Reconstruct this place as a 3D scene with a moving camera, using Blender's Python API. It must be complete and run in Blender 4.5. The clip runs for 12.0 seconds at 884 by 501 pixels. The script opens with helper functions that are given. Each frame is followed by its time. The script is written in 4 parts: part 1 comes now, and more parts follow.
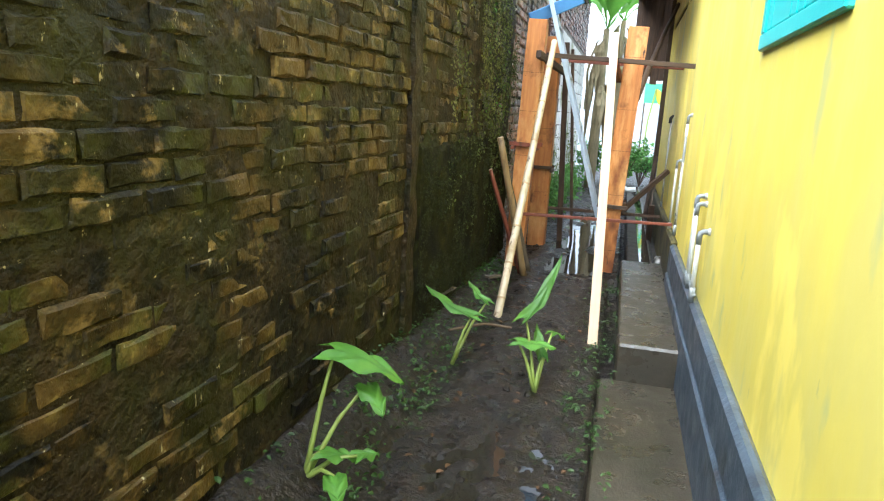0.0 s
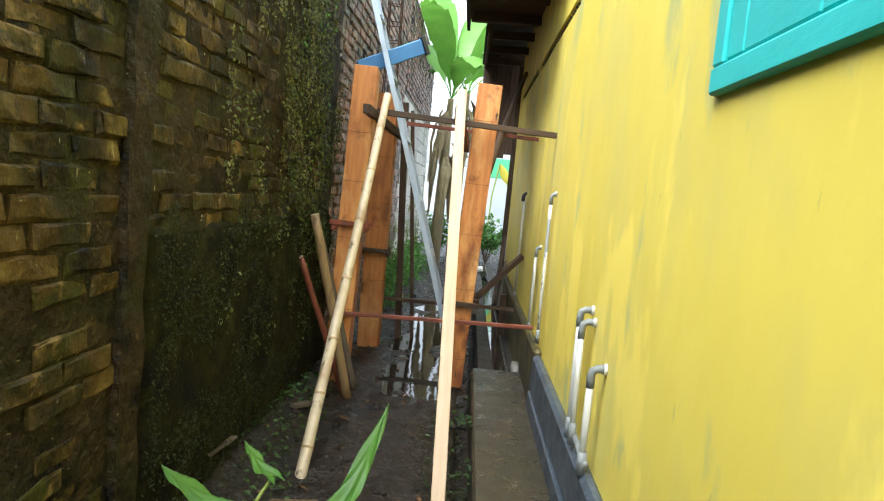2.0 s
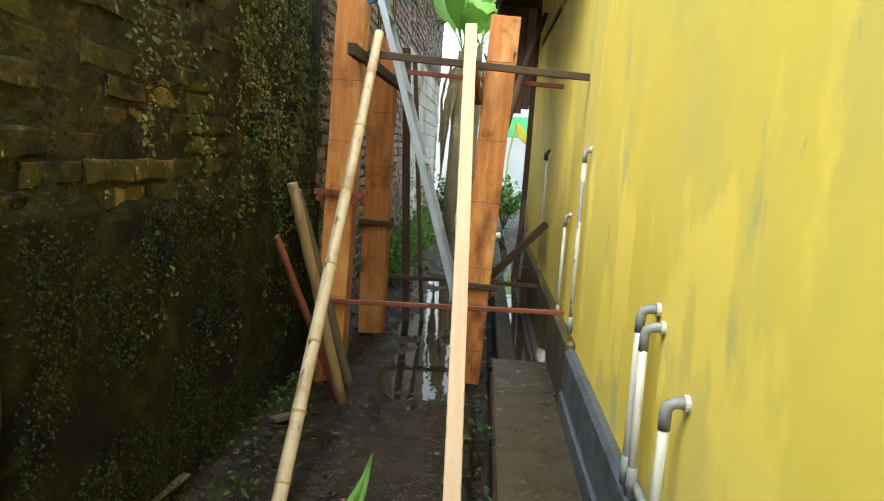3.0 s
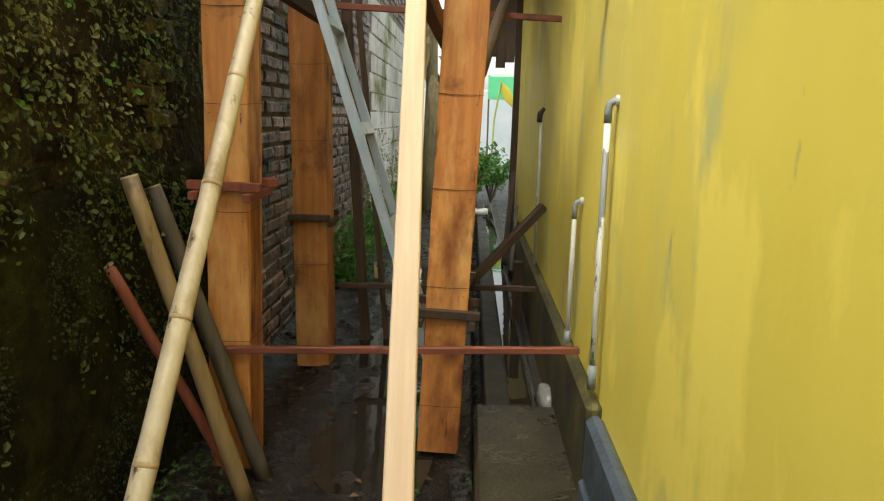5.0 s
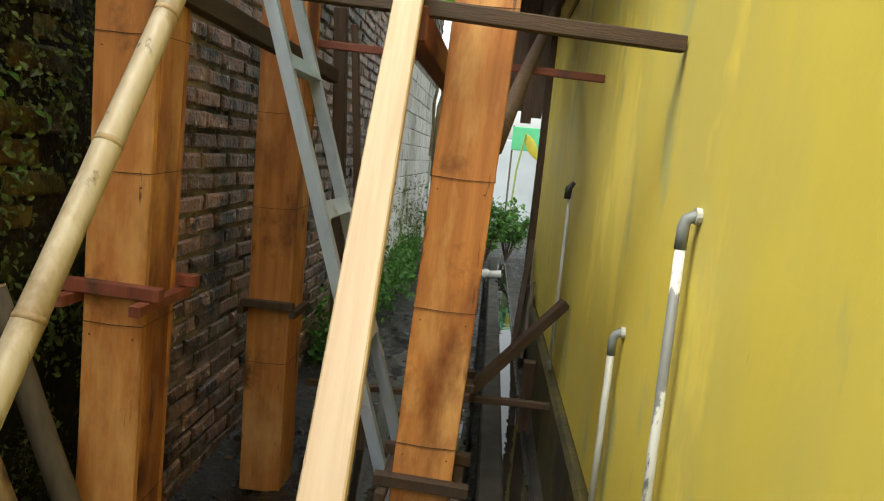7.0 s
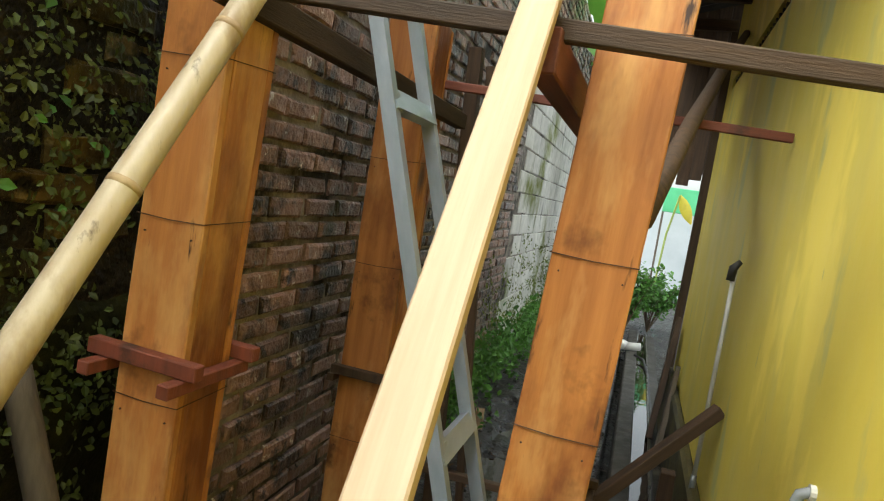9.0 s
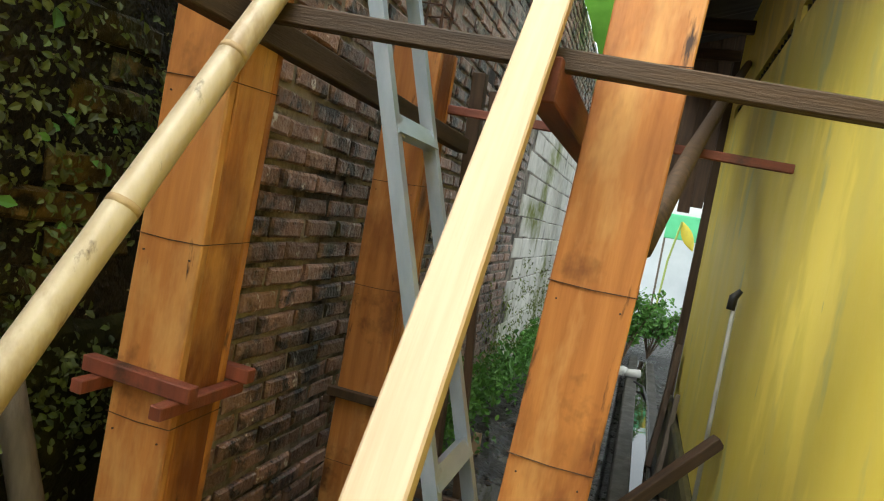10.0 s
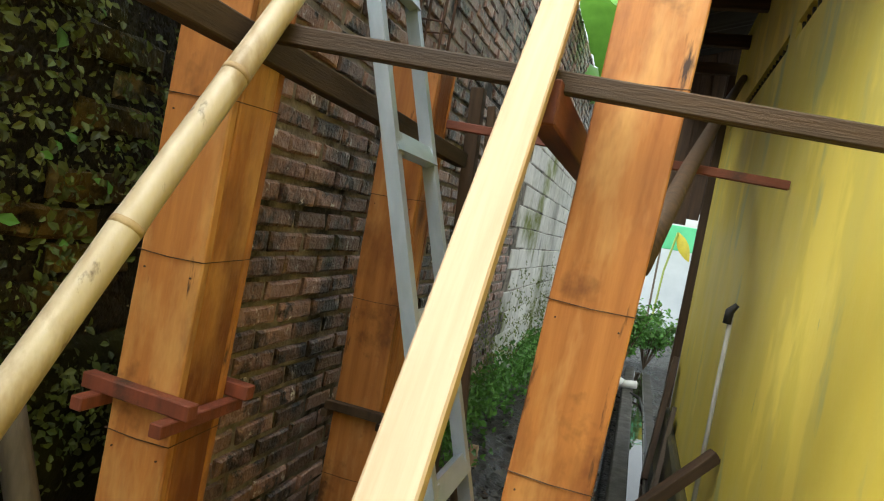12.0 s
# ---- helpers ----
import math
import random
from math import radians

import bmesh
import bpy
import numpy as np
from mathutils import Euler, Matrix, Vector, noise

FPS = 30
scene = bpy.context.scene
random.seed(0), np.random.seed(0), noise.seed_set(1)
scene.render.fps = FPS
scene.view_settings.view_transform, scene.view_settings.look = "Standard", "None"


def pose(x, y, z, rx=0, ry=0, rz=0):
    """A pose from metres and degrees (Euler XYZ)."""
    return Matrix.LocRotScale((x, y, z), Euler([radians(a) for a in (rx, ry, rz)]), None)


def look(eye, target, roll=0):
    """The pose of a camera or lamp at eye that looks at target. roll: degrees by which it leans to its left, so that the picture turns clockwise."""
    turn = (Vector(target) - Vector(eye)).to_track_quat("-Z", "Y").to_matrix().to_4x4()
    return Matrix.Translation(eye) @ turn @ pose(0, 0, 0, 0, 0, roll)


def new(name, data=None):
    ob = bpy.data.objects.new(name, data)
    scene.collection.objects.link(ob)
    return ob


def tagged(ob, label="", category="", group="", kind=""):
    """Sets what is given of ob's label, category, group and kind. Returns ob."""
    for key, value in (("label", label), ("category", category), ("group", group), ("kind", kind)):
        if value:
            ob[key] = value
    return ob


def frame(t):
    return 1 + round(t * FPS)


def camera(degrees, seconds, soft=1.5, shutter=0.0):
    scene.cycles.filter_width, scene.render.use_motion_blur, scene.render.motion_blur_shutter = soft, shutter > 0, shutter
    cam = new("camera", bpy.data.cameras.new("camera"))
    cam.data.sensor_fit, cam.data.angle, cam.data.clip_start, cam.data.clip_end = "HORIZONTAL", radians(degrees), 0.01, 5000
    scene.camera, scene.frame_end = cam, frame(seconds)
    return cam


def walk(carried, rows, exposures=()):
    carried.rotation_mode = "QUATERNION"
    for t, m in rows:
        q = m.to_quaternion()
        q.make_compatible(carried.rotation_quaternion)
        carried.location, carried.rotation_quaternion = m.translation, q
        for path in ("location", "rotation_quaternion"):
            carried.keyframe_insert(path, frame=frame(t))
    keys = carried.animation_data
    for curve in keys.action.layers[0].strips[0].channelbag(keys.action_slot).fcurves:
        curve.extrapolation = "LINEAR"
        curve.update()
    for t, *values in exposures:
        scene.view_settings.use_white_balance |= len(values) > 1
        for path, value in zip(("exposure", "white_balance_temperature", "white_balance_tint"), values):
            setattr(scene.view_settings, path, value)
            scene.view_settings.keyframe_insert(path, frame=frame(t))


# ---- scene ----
cam = camera(67.8, 12.0, soft=1.15)
PATH = [
    (0, (0.256, -0.518, 1.241), (-0.243, 1.372, 0.817), 3.0),
    (0.5, (0.203, -0.148, 1.308), (-0.225, 1.792, 1.074), 6.2),
    (1, (0.247, 0.138, 1.29), (-0.1, 2.105, 1.18), 5.0),
    (1.5, (0.236, 0.495, 1.257), (0.05, 2.482, 1.128), 4.2),
    (2, (0.205, 0.784, 1.255), (0.139, 2.774, 1.067), 5.2),
    (2.5, (0.259, 1.132, 1.275), (0.183, 3.117, 1.04), 5.1),
    (3, (0.216, 1.501, 1.238), (0.107, 3.475, 0.935), 3.6),
    (3.2, (0.226, 1.575, 1.296), (0.075, 3.533, 0.916), 2.3),
    (4.8, (0.286, 2.632, 1.193), (0.19, 4.59, 0.795), 1.3),
    (5, (0.289, 2.69, 1.222), (0.21, 4.649, 0.825), 1.2),
    (5.5, (0.342, 2.871, 1.34), (0.283, 4.825, 0.92), 4.2),
    (6, (0.313, 3.089, 1.352), (0.297, 5.048, 0.948), 4.2),
    (6.5, (0.308, 3.233, 1.338), (0.275, 5.203, 0.994), 4.4),
    (7, (0.322, 3.411, 1.348), (0.189, 5.387, 1.067), 5.3),
    (7.5, (0.279, 3.627, 1.344), (0.022, 5.593, 1.079), 5.9),
    (7.7, (0.276, 3.674, 1.332), (-0.042, 5.629, 1.054), 5.9),
    (9.5, (0.33, 3.812, 1.394), (-0.258, 5.718, 1.255), 9.7),
    (10, (0.324, 3.808, 1.39), (-0.255, 5.719, 1.269), 10.1),
    (11, (0.321, 3.807, 1.398), (-0.256, 5.719, 1.292), 10.0),
    (12, (0.317, 3.798, 1.407), (-0.256, 5.712, 1.314), 10.3),
]
walk(cam, [(t, look(e, g, r)) for t, e, g, r in PATH],
     exposures=[(0, 2.55, 5500, 6), (1.0, 2.34, 5600, 6), (3.0, 1.80, 6400, 4), (5.0, 1.53, 6800, 3), (6.5, 1.41, 6700, 3), (7.5, 1.44, 6600, 3), (9.5, 1.66, 6400, 2), (12, 1.64, 6400, 2)])

# ---- light: a bright overcast sky over a narrow alley ----
world = bpy.data.worlds.new("sky")
scene.world = world
world.use_nodes = True
wn = world.node_tree
sky = wn.nodes.new("ShaderNodeTexSky")
sky.sky_type = "NISHITA"
sky.sun_disc = False
sky.sun_elevation, sky.sun_rotation = radians(62), radians(200)
sky.air_density, sky.dust_density, sky.ozone_density = 1.0, 4.0, 1.0
soft_white = wn.nodes.new("ShaderNodeHueSaturation")
soft_white.inputs["Saturation"].default_value = 0.25
wn.links.new(sky.outputs[0], soft_white.inputs["Color"])
wn.links.new(soft_white.outputs[0], wn.nodes["Background"].inputs[0])
wn.nodes["Background"].inputs[1].default_value = 0.15
sun = new("sun", bpy.data.lights.new("sun", "SUN"))
sun.data.energy, sun.data.angle, sun.data.color = 0.95, radians(25), (1.0, 0.95, 0.86)
sun.matrix_world = look((0, 0, 0), (0.50, 0.34, -0.80))


# ---- materials ----
def nodes_of(name):
    m = bpy.data.materials.new(name)
    m.use_nodes = True
    return m, m.node_tree, m.node_tree.nodes["Principled BSDF"]


def coords(nt, world_space, stretch):
    if world_space:
        out = nt.nodes.new("ShaderNodeNewGeometry").outputs["Position"]
    else:
        shift = nt.nodes.new("ShaderNodeVectorMath")
        shift.operation = "MULTIPLY_ADD"
        nt.links.new(nt.nodes.new("ShaderNodeObjectInfo").outputs["Random"], shift.inputs[0])
        shift.inputs[1].default_value = (31, 17, 23)
        nt.links.new(nt.nodes.new("ShaderNodeTexCoord").outputs["Object"], shift.inputs[2])
        out = shift.outputs[0]
    mp = nt.nodes.new("ShaderNodeMapping")
    mp.inputs["Scale"].default_value = stretch
    nt.links.new(out, mp.inputs["Vector"])
    return mp.outputs[0]


def noise_of(nt, vec, scale, detail=5, rough=0.6):
    n = nt.nodes.new("ShaderNodeTexNoise")
    n.inputs["Scale"].default_value, n.inputs["Detail"].default_value, n.inputs["Roughness"].default_value = scale, detail, rough
    nt.links.new(vec, n.inputs["Vector"])
    return n.outputs[0]


def ramp(nt, val, lo, hi):
    r = nt.nodes.new("ShaderNodeMapRange")
    r.inputs["From Min"].default_value, r.inputs["From Max"].default_value = lo, hi
    nt.links.new(val, r.inputs["Value"])
    return r.outputs[0]


def mixed(nt, fac, a, b):
    m = nt.nodes.new("ShaderNodeMix")
    m.data_type = "RGBA"
    nt.links.new(fac, m.inputs["Factor"])
    for key, v in (("A", a), ("B", b)):
        sock = [s for s in m.inputs if s.name == key and s.type == "RGBA"][0]
        if isinstance(v, tuple):
            sock.default_value = (*v, 1)
        else:
            nt.links.new(v, sock)
    return [s for s in m.outputs if s.type == "RGBA"][0]


def surface(name, a, b, rough=0.7, scale=6, stretch=(1, 1, 1), marks=(), bump=0.3, fine=60, metal=0.0,
            world_space=False, vary=0.0, rough2=None, spec=0.5, dist=0.01, grit=0.65):
    """Two-tone grain, marks [(colour, scale, lo, hi, stretch)], some of them painted glints, fine relief; vary:
    brightness spread from object to object.
    """
    m, nt, p = nodes_of(name)
    v = coords(nt, world_space, stretch)
    grain = noise_of(nt, v, scale)
    col = mixed(nt, ramp(nt, grain, 0.3, 0.7), a, b)
    for c, s, lo, hi, st in marks:
        v2 = coords(nt, world_space, st)
        col = mixed(nt, ramp(nt, noise_of(nt, v2, s, 6, grit), lo, hi), col, c)
    if vary:
        info = nt.nodes.new("ShaderNodeObjectInfo").outputs["Random"]
        isl = nt.nodes.new("ShaderNodeNewGeometry").outputs["Random Per Island"]
        add = nt.nodes.new("ShaderNodeMath")
        nt.links.new(info, add.inputs[0])
        nt.links.new(isl, add.inputs[1])
        fr = nt.nodes.new("ShaderNodeMath")
        fr.operation = "FRACT"
        nt.links.new(add.outputs[0], fr.inputs[0])
        hs = nt.nodes.new("ShaderNodeHueSaturation")
        mr = nt.nodes.new("ShaderNodeMapRange")
        mr.inputs["To Min"].default_value, mr.inputs["To Max"].default_value = 1 - vary, 1 + vary
        nt.links.new(fr.outputs[0], mr.inputs["Value"])
        nt.links.new(mr.outputs[0], hs.inputs["Value"])
        nt.links.new(col, hs.inputs["Color"])
        col = hs.outputs[0]
    nt.links.new(col, p.inputs["Base Color"])
    p.inputs["Metallic"].default_value = metal
    p.inputs["Specular IOR Level"].default_value = spec
    r = nt.nodes.new("ShaderNodeMapRange")
    r.inputs["From Min"].default_value, r.inputs["From Max"].default_value = 0.35, 0.65
    r.inputs["To Min"].default_value, r.inputs["To Max"].default_value = rough, rough if rough2 is None else rough2
    nt.links.new(noise_of(nt, v, scale * 1.7), r.inputs["Value"])
    nt.links.new(r.outputs[0], p.inputs["Roughness"])
    if bump:
        bp = nt.nodes.new("ShaderNodeBump")
        bp.inputs["Strength"].default_value, bp.inputs["Distance"].default_value = bump, dist
        nt.links.new(noise_of(nt, v, fine, 4), bp.inputs["Height"])
        nt.links.new(bp.outputs[0], p.inputs["Normal"])
    return m


U = (1, 1, 1)
# scale 60 specks and scale 24 streaks paint wet glints along with efflorescence
M_OLD_BRICK = surface("old_mossy_brick", (0.115, 0.068, 0.018), (0.052, 0.034, 0.009), 0.6, 9, marks=[
    ((0.23, 0.165, 0.045), 4, 0.56, 0.66, U), ((0.028, 0.024, 0.006), 2.6, 0.44, 0.56, U), ((0.006, 0.005, 0.003), 1.5, 0.47, 0.58, (1, 1, 0.6)),
    ((0.05, 0.052, 0.009), 3.6, 0.52, 0.64, U), ((0.19, 0.125, 0.042), 8, 0.58, 0.66, (1, 0.8, 1)), ((0.005, 0.004, 0.002), 6, 0.56, 0.62, (1, 0.7, 1.2)), ((0.40, 0.33, 0.18), 60, 0.665, 0.72, (1, 0.8, 1.2)), ((0.44, 0.38, 0.22), 24, 0.655, 0.69, (1, 1.5, 0.6))], bump=0.9, fine=45, world_space=True, vary=0.16, rough2=0.3, spec=0.22)
# the pale scale 55 specks are wet highlights painted into the colour
M_OLD_MORTAR = surface("old_mossy_mortar", (0.05, 0.032, 0.012), (0.014, 0.010, 0.004), 0.65, 12, marks=[
    ((0.12, 0.08, 0.028), 9, 0.58, 0.66, U), ((0.005, 0.004, 0.002), 7, 0.53, 0.60, U), ((0.028, 0.026, 0.006), 2.6, 0.45, 0.6, U), ((0.01, 0.008, 0.005), 1.7, 0.5, 0.66, (1, 1, 0.6)), ((0.40, 0.33, 0.18), 55, 0.65, 0.71, (1, 0.8, 1.2))],
    bump=1.0, fine=22, world_space=True, spec=0.2, dist=0.03)
M_MOSS_PLASTER = surface("mossy_plaster", (0.028, 0.027, 0.005), (0.007, 0.006, 0.002), 0.9, 14, marks=[
    ((0.007, 0.006, 0.004), 2.2, 0.5, 0.64, U), ((0.034, 0.034, 0.007), 5, 0.58, 0.7, U), ((0.3, 0.3, 0.18), 36, 0.70, 0.74, U)], bump=1.0, fine=70, world_space=True, spec=0.15)
M_BRICK = surface("weathered_brick", (0.37, 0.215, 0.155), (0.18, 0.10, 0.072), 0.5, 12, marks=[
    ((0.030, 0.020, 0.014), 3.4, 0.50, 0.59, U), ((0.62, 0.57, 0.50), 20, 0.62, 0.67, (1, 1.1, 0.8)), ((0.05, 0.055, 0.015), 2.0, 0.60, 0.7, U), ((0.02, 0.014, 0.010), 9, 0.58, 0.64, U)],
    bump=1.0, fine=45, world_space=True, vary=0.45, rough2=0.3, dist=0.015)
M_MORTAR = surface("grey_mortar", (0.38, 0.33, 0.27), (0.15, 0.125, 0.10), 0.85, 10, marks=[((0.025, 0.02, 0.014), 3.2, 0.49, 0.60, U)],
                   bump=1.0, fine=50, world_space=True)
M_BLOCK = surface("pale_concrete_block", (0.74, 0.72, 0.66), (0.55, 0.53, 0.48), 0.9, 8, marks=[
    ((0.12, 0.12, 0.10), 3, 0.6, 0.72, (1, 1, 0.25)), ((0.16, 0.18, 0.03), 1.1, 0.52, 0.66, U)], bump=0.5, fine=80, world_space=True, vary=0.12)
M_YELLOW = surface("yellow_wall_paint", (0.78, 0.64, 0.11), (0.72, 0.58, 0.09), 0.55, 2.2, stretch=(1, 1, 0.6), marks=[
    ((0.68, 0.575, 0.13), 1.3, 0.48, 0.60, (1, 1.4, 0.7)), ((0.53, 0.51, 0.18), 2.6, 0.585, 0.66, (1, 1.5, 0.6)),
    ((0.86, 0.70, 0.13), 2.1, 0.57, 0.63, (1, 1.3, 0.6)), ((0.42, 0.40, 0.16), 9, 0.70, 0.76, (1, 1.4, 0.45))], bump=0.16, fine=28, world_space=True, rough2=0.42, grit=0.55)
M_DADO = surface("blue_grey_dado", (0.075, 0.10, 0.13), (0.042, 0.055, 0.07), 0.5, 5, marks=[
    ((0.02, 0.02, 0.015), 3, 0.55, 0.68, U), ((0.22, 0.26, 0.29), 8, 0.70, 0.76, U)], bump=0.4, fine=40, world_space=True, rough2=0.3)
M_OLIVE = surface("stained_plinth", (0.11, 0.088, 0.022), (0.04, 0.036, 0.011), 0.7, 5, marks=[((0.02, 0.02, 0.012), 2.5, 0.45, 0.62, U)],
                  bump=0.5, fine=40, world_space=True)
M_CONCRETE = surface("wet_concrete", (0.06, 0.048, 0.030), (0.030, 0.025, 0.015), 0.45, 5, marks=[
    ((0.03, 0.027, 0.015), 2.4, 0.48, 0.64, U), ((0.17, 0.145, 0.095), 3.4, 0.63, 0.7, U)], bump=0.4, fine=60, world_space=True, rough2=0.22)
M_DRAIN = surface("black_wet_concrete", (0.04, 0.034, 0.024), (0.016, 0.014, 0.010), 0.85, 6, marks=[((0.11, 0.10, 0.07), 3.4, 0.6, 0.7, U)], bump=0.4, fine=60, world_space=True, rough2=0.6)
M_MUD = surface("wet_mud", (0.024, 0.016, 0.0105), (0.010, 0.0075, 0.005), 0.5, 7, marks=[
    ((0.012, 0.01, 0.008), 3, 0.5, 0.65, U), ((0.025, 0.032, 0.009), 2.3, 0.62, 0.72, U)], bump=1.0, fine=38, world_space=True, rough2=0.2, dist=0.02, spec=0.35)
M_PLANK = surface("orange_formwork_plank", (0.52, 0.215, 0.056), (0.35, 0.122, 0.030), 0.6, 3.2, stretch=(12, 12, 0.8), marks=[
    ((0.62, 0.34, 0.12), 1.5, 0.54, 0.68, (2.5, 2.5, 0.8)), ((0.17, 0.05, 0.013), 1.7, 0.51, 0.66, (2.2, 2.2, 0.8)), ((0.04, 0.015, 0.007), 7, 0.62, 0.68, (2.2, 2.2, 0.35)),
    ((0.13, 0.045, 0.014), 2.6, 0.60, 0.70, (1.2, 1.2, 1))],
    bump=0.3, fine=24, vary=0.14, rough2=0.4, dist=0.004)
_nt, _p = M_PLANK.node_tree, M_PLANK.node_tree.nodes["Principled BSDF"]
_v = _nt.nodes.new("ShaderNodeTexVoronoi")
_v.inputs["Scale"].default_value = 4.2
_nt.links.new(coords(_nt, False, (1, 1, 0.6)), _v.inputs["Vector"])
_k = ramp(_nt, _v.outputs["Distance"], 0.20, 0.06)
_src = _p.inputs["Base Color"].links[0].from_socket
_nt.links.new(mixed(_nt, _k, _src, (0.11, 0.03, 0.01)), _p.inputs["Base Color"])
M_PALE = surface("pale_planed_timber", (0.50, 0.375, 0.24), (0.42, 0.285, 0.165), 0.55, 3, stretch=(16, 16, 0.8), marks=[
    ((0.32, 0.16, 0.06), 5, 0.70, 0.76, (2, 2, 0.7))], bump=0.2, fine=20, dist=0.003)
M_RED = surface("red_brown_lath", (0.24, 0.062, 0.03), (0.14, 0.037, 0.02), 0.65, 4, stretch=(12, 12, 1), marks=[((0.04, 0.02, 0.012), 4, 0.6, 0.7, U)],
                bump=0.35, fine=25, vary=0.2, dist=0.004)
M_DARKWOOD = surface("dark_weathered_wood", (0.075, 0.041, 0.020), (0.030, 0.017, 0.009), 0.75, 4, stretch=(12, 12, 1), bump=0.5, fine=22, vary=0.25, dist=0.004)
M_GREYWOOD = surface("grey_brown_pole", (0.125, 0.098, 0.068), (0.065, 0.05, 0.035), 0.8, 5, stretch=(8, 8, 1), bump=0.5, fine=20, vary=0.1, dist=0.004)
M_BAMBOO = surface("dry_bamboo", (0.58, 0.49, 0.34), (0.46, 0.36, 0.22), 0.45, 3, stretch=(10, 10, 0.8), marks=[
    ((0.30, 0.20, 0.10), 4, 0.52, 0.66, (1.5, 1.5, 0.6)), ((0.09, 0.05, 0.025), 10, 0.60, 0.67, (1.5, 1.5, 0.5))], bump=0.15, fine=20, dist=0.003)
M_OLD_BAMBOO = surface("old_tan_bamboo", (0.33, 0.225, 0.105), (0.22, 0.14, 0.06), 0.55, 3, stretch=(9, 9, 0.8), marks=[
    ((0.07, 0.04, 0.02), 6, 0.56, 0.68, (1.5, 1.5, 0.5))], bump=0.2, fine=20, dist=0.003)
M_NODE = surface("bamboo_node", (0.26, 0.16, 0.08), (0.5, 0.36, 0.18), 0.6, 20, bump=0.3)
M_ALU = surface("galvanised_steel", (0.50, 0.56, 0.62), (0.36, 0.42, 0.48), 0.42, 6, stretch=(3, 3, 1), marks=[((0.24, 0.24, 0.23), 5, 0.66, 0.74, U)],
                bump=0.05, metal=0.6, rough2=0.3)
M_PVC = surface("white_pvc", (0.50, 0.50, 0.46), (0.40, 0.40, 0.35), 0.45, 8, marks=[((0.22, 0.22, 0.2), 6, 0.66, 0.72, (1, 1, 0.5)), ((0.35, 0.3, 0.06), 5, 0.62, 0.72, (1, 1, 0.4))], bump=0.05)
M_PVC_GREY = surface("grey_peeling_pvc", (0.13, 0.14, 0.14), (0.20, 0.20, 0.19), 0.5, 8, marks=[((0.62, 0.62, 0.58), 9, 0.49, 0.53, (1.5, 1.5, 0.6))], bump=0.1)
M_FITTING = surface("grey_pvc_fitting", (0.22, 0.24, 0.24), (0.15, 0.16, 0.16), 0.45, 12, bump=0.08)
M_TURQ = surface("turquoise_gloss_paint", (0.06, 0.52, 0.50), (0.05, 0.45, 0.44), 0.35, 4, stretch=(1, 1, 3), bump=0.1, fine=30)
M_BLUE = surface("blue_painted_board", (0.07, 0.22, 0.46), (0.05, 0.16, 0.36), 0.45, 6, bump=0.1)
M_BLACK = surface("black_rubber", (0.015, 0.015, 0.015), (0.03, 0.03, 0.03), 0.6, 8, bump=0.1)
M_WIRE = surface("rusty_wire", (0.05, 0.025, 0.015), (0.09, 0.04, 0.02), 0.6, 40, bump=0.1, metal=0.3)
M_ROOF = surface("dark_roof_sheet", (0.045, 0.04, 0.038), (0.025, 0.022, 0.02), 0.7, 4, bump=0.3, fine=20)
M_WHITE = surface("white_limewash", (0.46, 0.50, 0.53), (0.38, 0.42, 0.45), 0.8, 2, marks=[((0.35, 0.37, 0.33), 1.1, 0.6, 0.75, (1, 1, 0.4))], bump=0.2, world_space=True)
M_GREEN_SHEET = surface("green_plastic_sheet", (0.10, 0.45, 0.22), (0.08, 0.38, 0.18), 0.4, 5, bump=0.1)
M_TRUNK = surface("dry_banana_trunk", (0.30, 0.23, 0.12), (0.14, 0.12, 0.06), 0.8, 6, stretch=(6, 6, 1), bump=0.5, fine=20)
M_BRANCH = surface("brown_twig", (0.12, 0.08, 0.045), (0.07, 0.045, 0.025), 0.8, 10, bump=0.3)
M_PLASTIC = surface("dusty_clear_bag", (0.30, 0.29, 0.26), (0.18, 0.17, 0.15), 0.25, 8, bump=0.3, fine=25)


def leaf_material(name, a, b, rough=0.4, vary=0.2):
    m = surface(name, a, b, rough, 8, bump=0.15, fine=30, vary=vary)
    nt, p = m.node_tree, m.node_tree.nodes["Principled BSDF"]
    tr = nt.nodes.new("ShaderNodeBsdfTranslucent")
    src = p.inputs["Base Color"].links[0].from_socket
    nt.links.new(src, tr.inputs["Color"])
    mx = nt.nodes.new("ShaderNodeMixShader")
    mx.inputs[0].default_value = 0.35
    nt.links.new(p.outputs[0], mx.inputs[1])
    nt.links.new(tr.outputs[0], mx.inputs[2])
    nt.links.new(mx.outputs[0], nt.nodes["Material Output"].inputs["Surface"])
    return m


M_TARO = leaf_material("taro_leaf", (0.13, 0.30, 0.04), (0.09, 0.23, 0.03))
M_STEM = surface("taro_stem", (0.26, 0.33, 0.07), (0.2, 0.26, 0.05), 0.4, 8, bump=0.05)
M_CREEPER = leaf_material("creeper_leaf", (0.06, 0.095, 0.016), (0.11, 0.12, 0.032), 0.55, 0.55)
M_MOSS = leaf_material("moss_tuft", (0.016, 0.026, 0.005), (0.04, 0.045, 0.010), 0.7, 0.6)
M_BANANA = leaf_material("banana_leaf", (0.16, 0.36, 0.05), (0.12, 0.29, 0.04))
M_SHRUB = leaf_material("shrub_leaf", (0.07, 0.19, 0.03), (0.11, 0.25, 0.04), 0.45, 0.4)
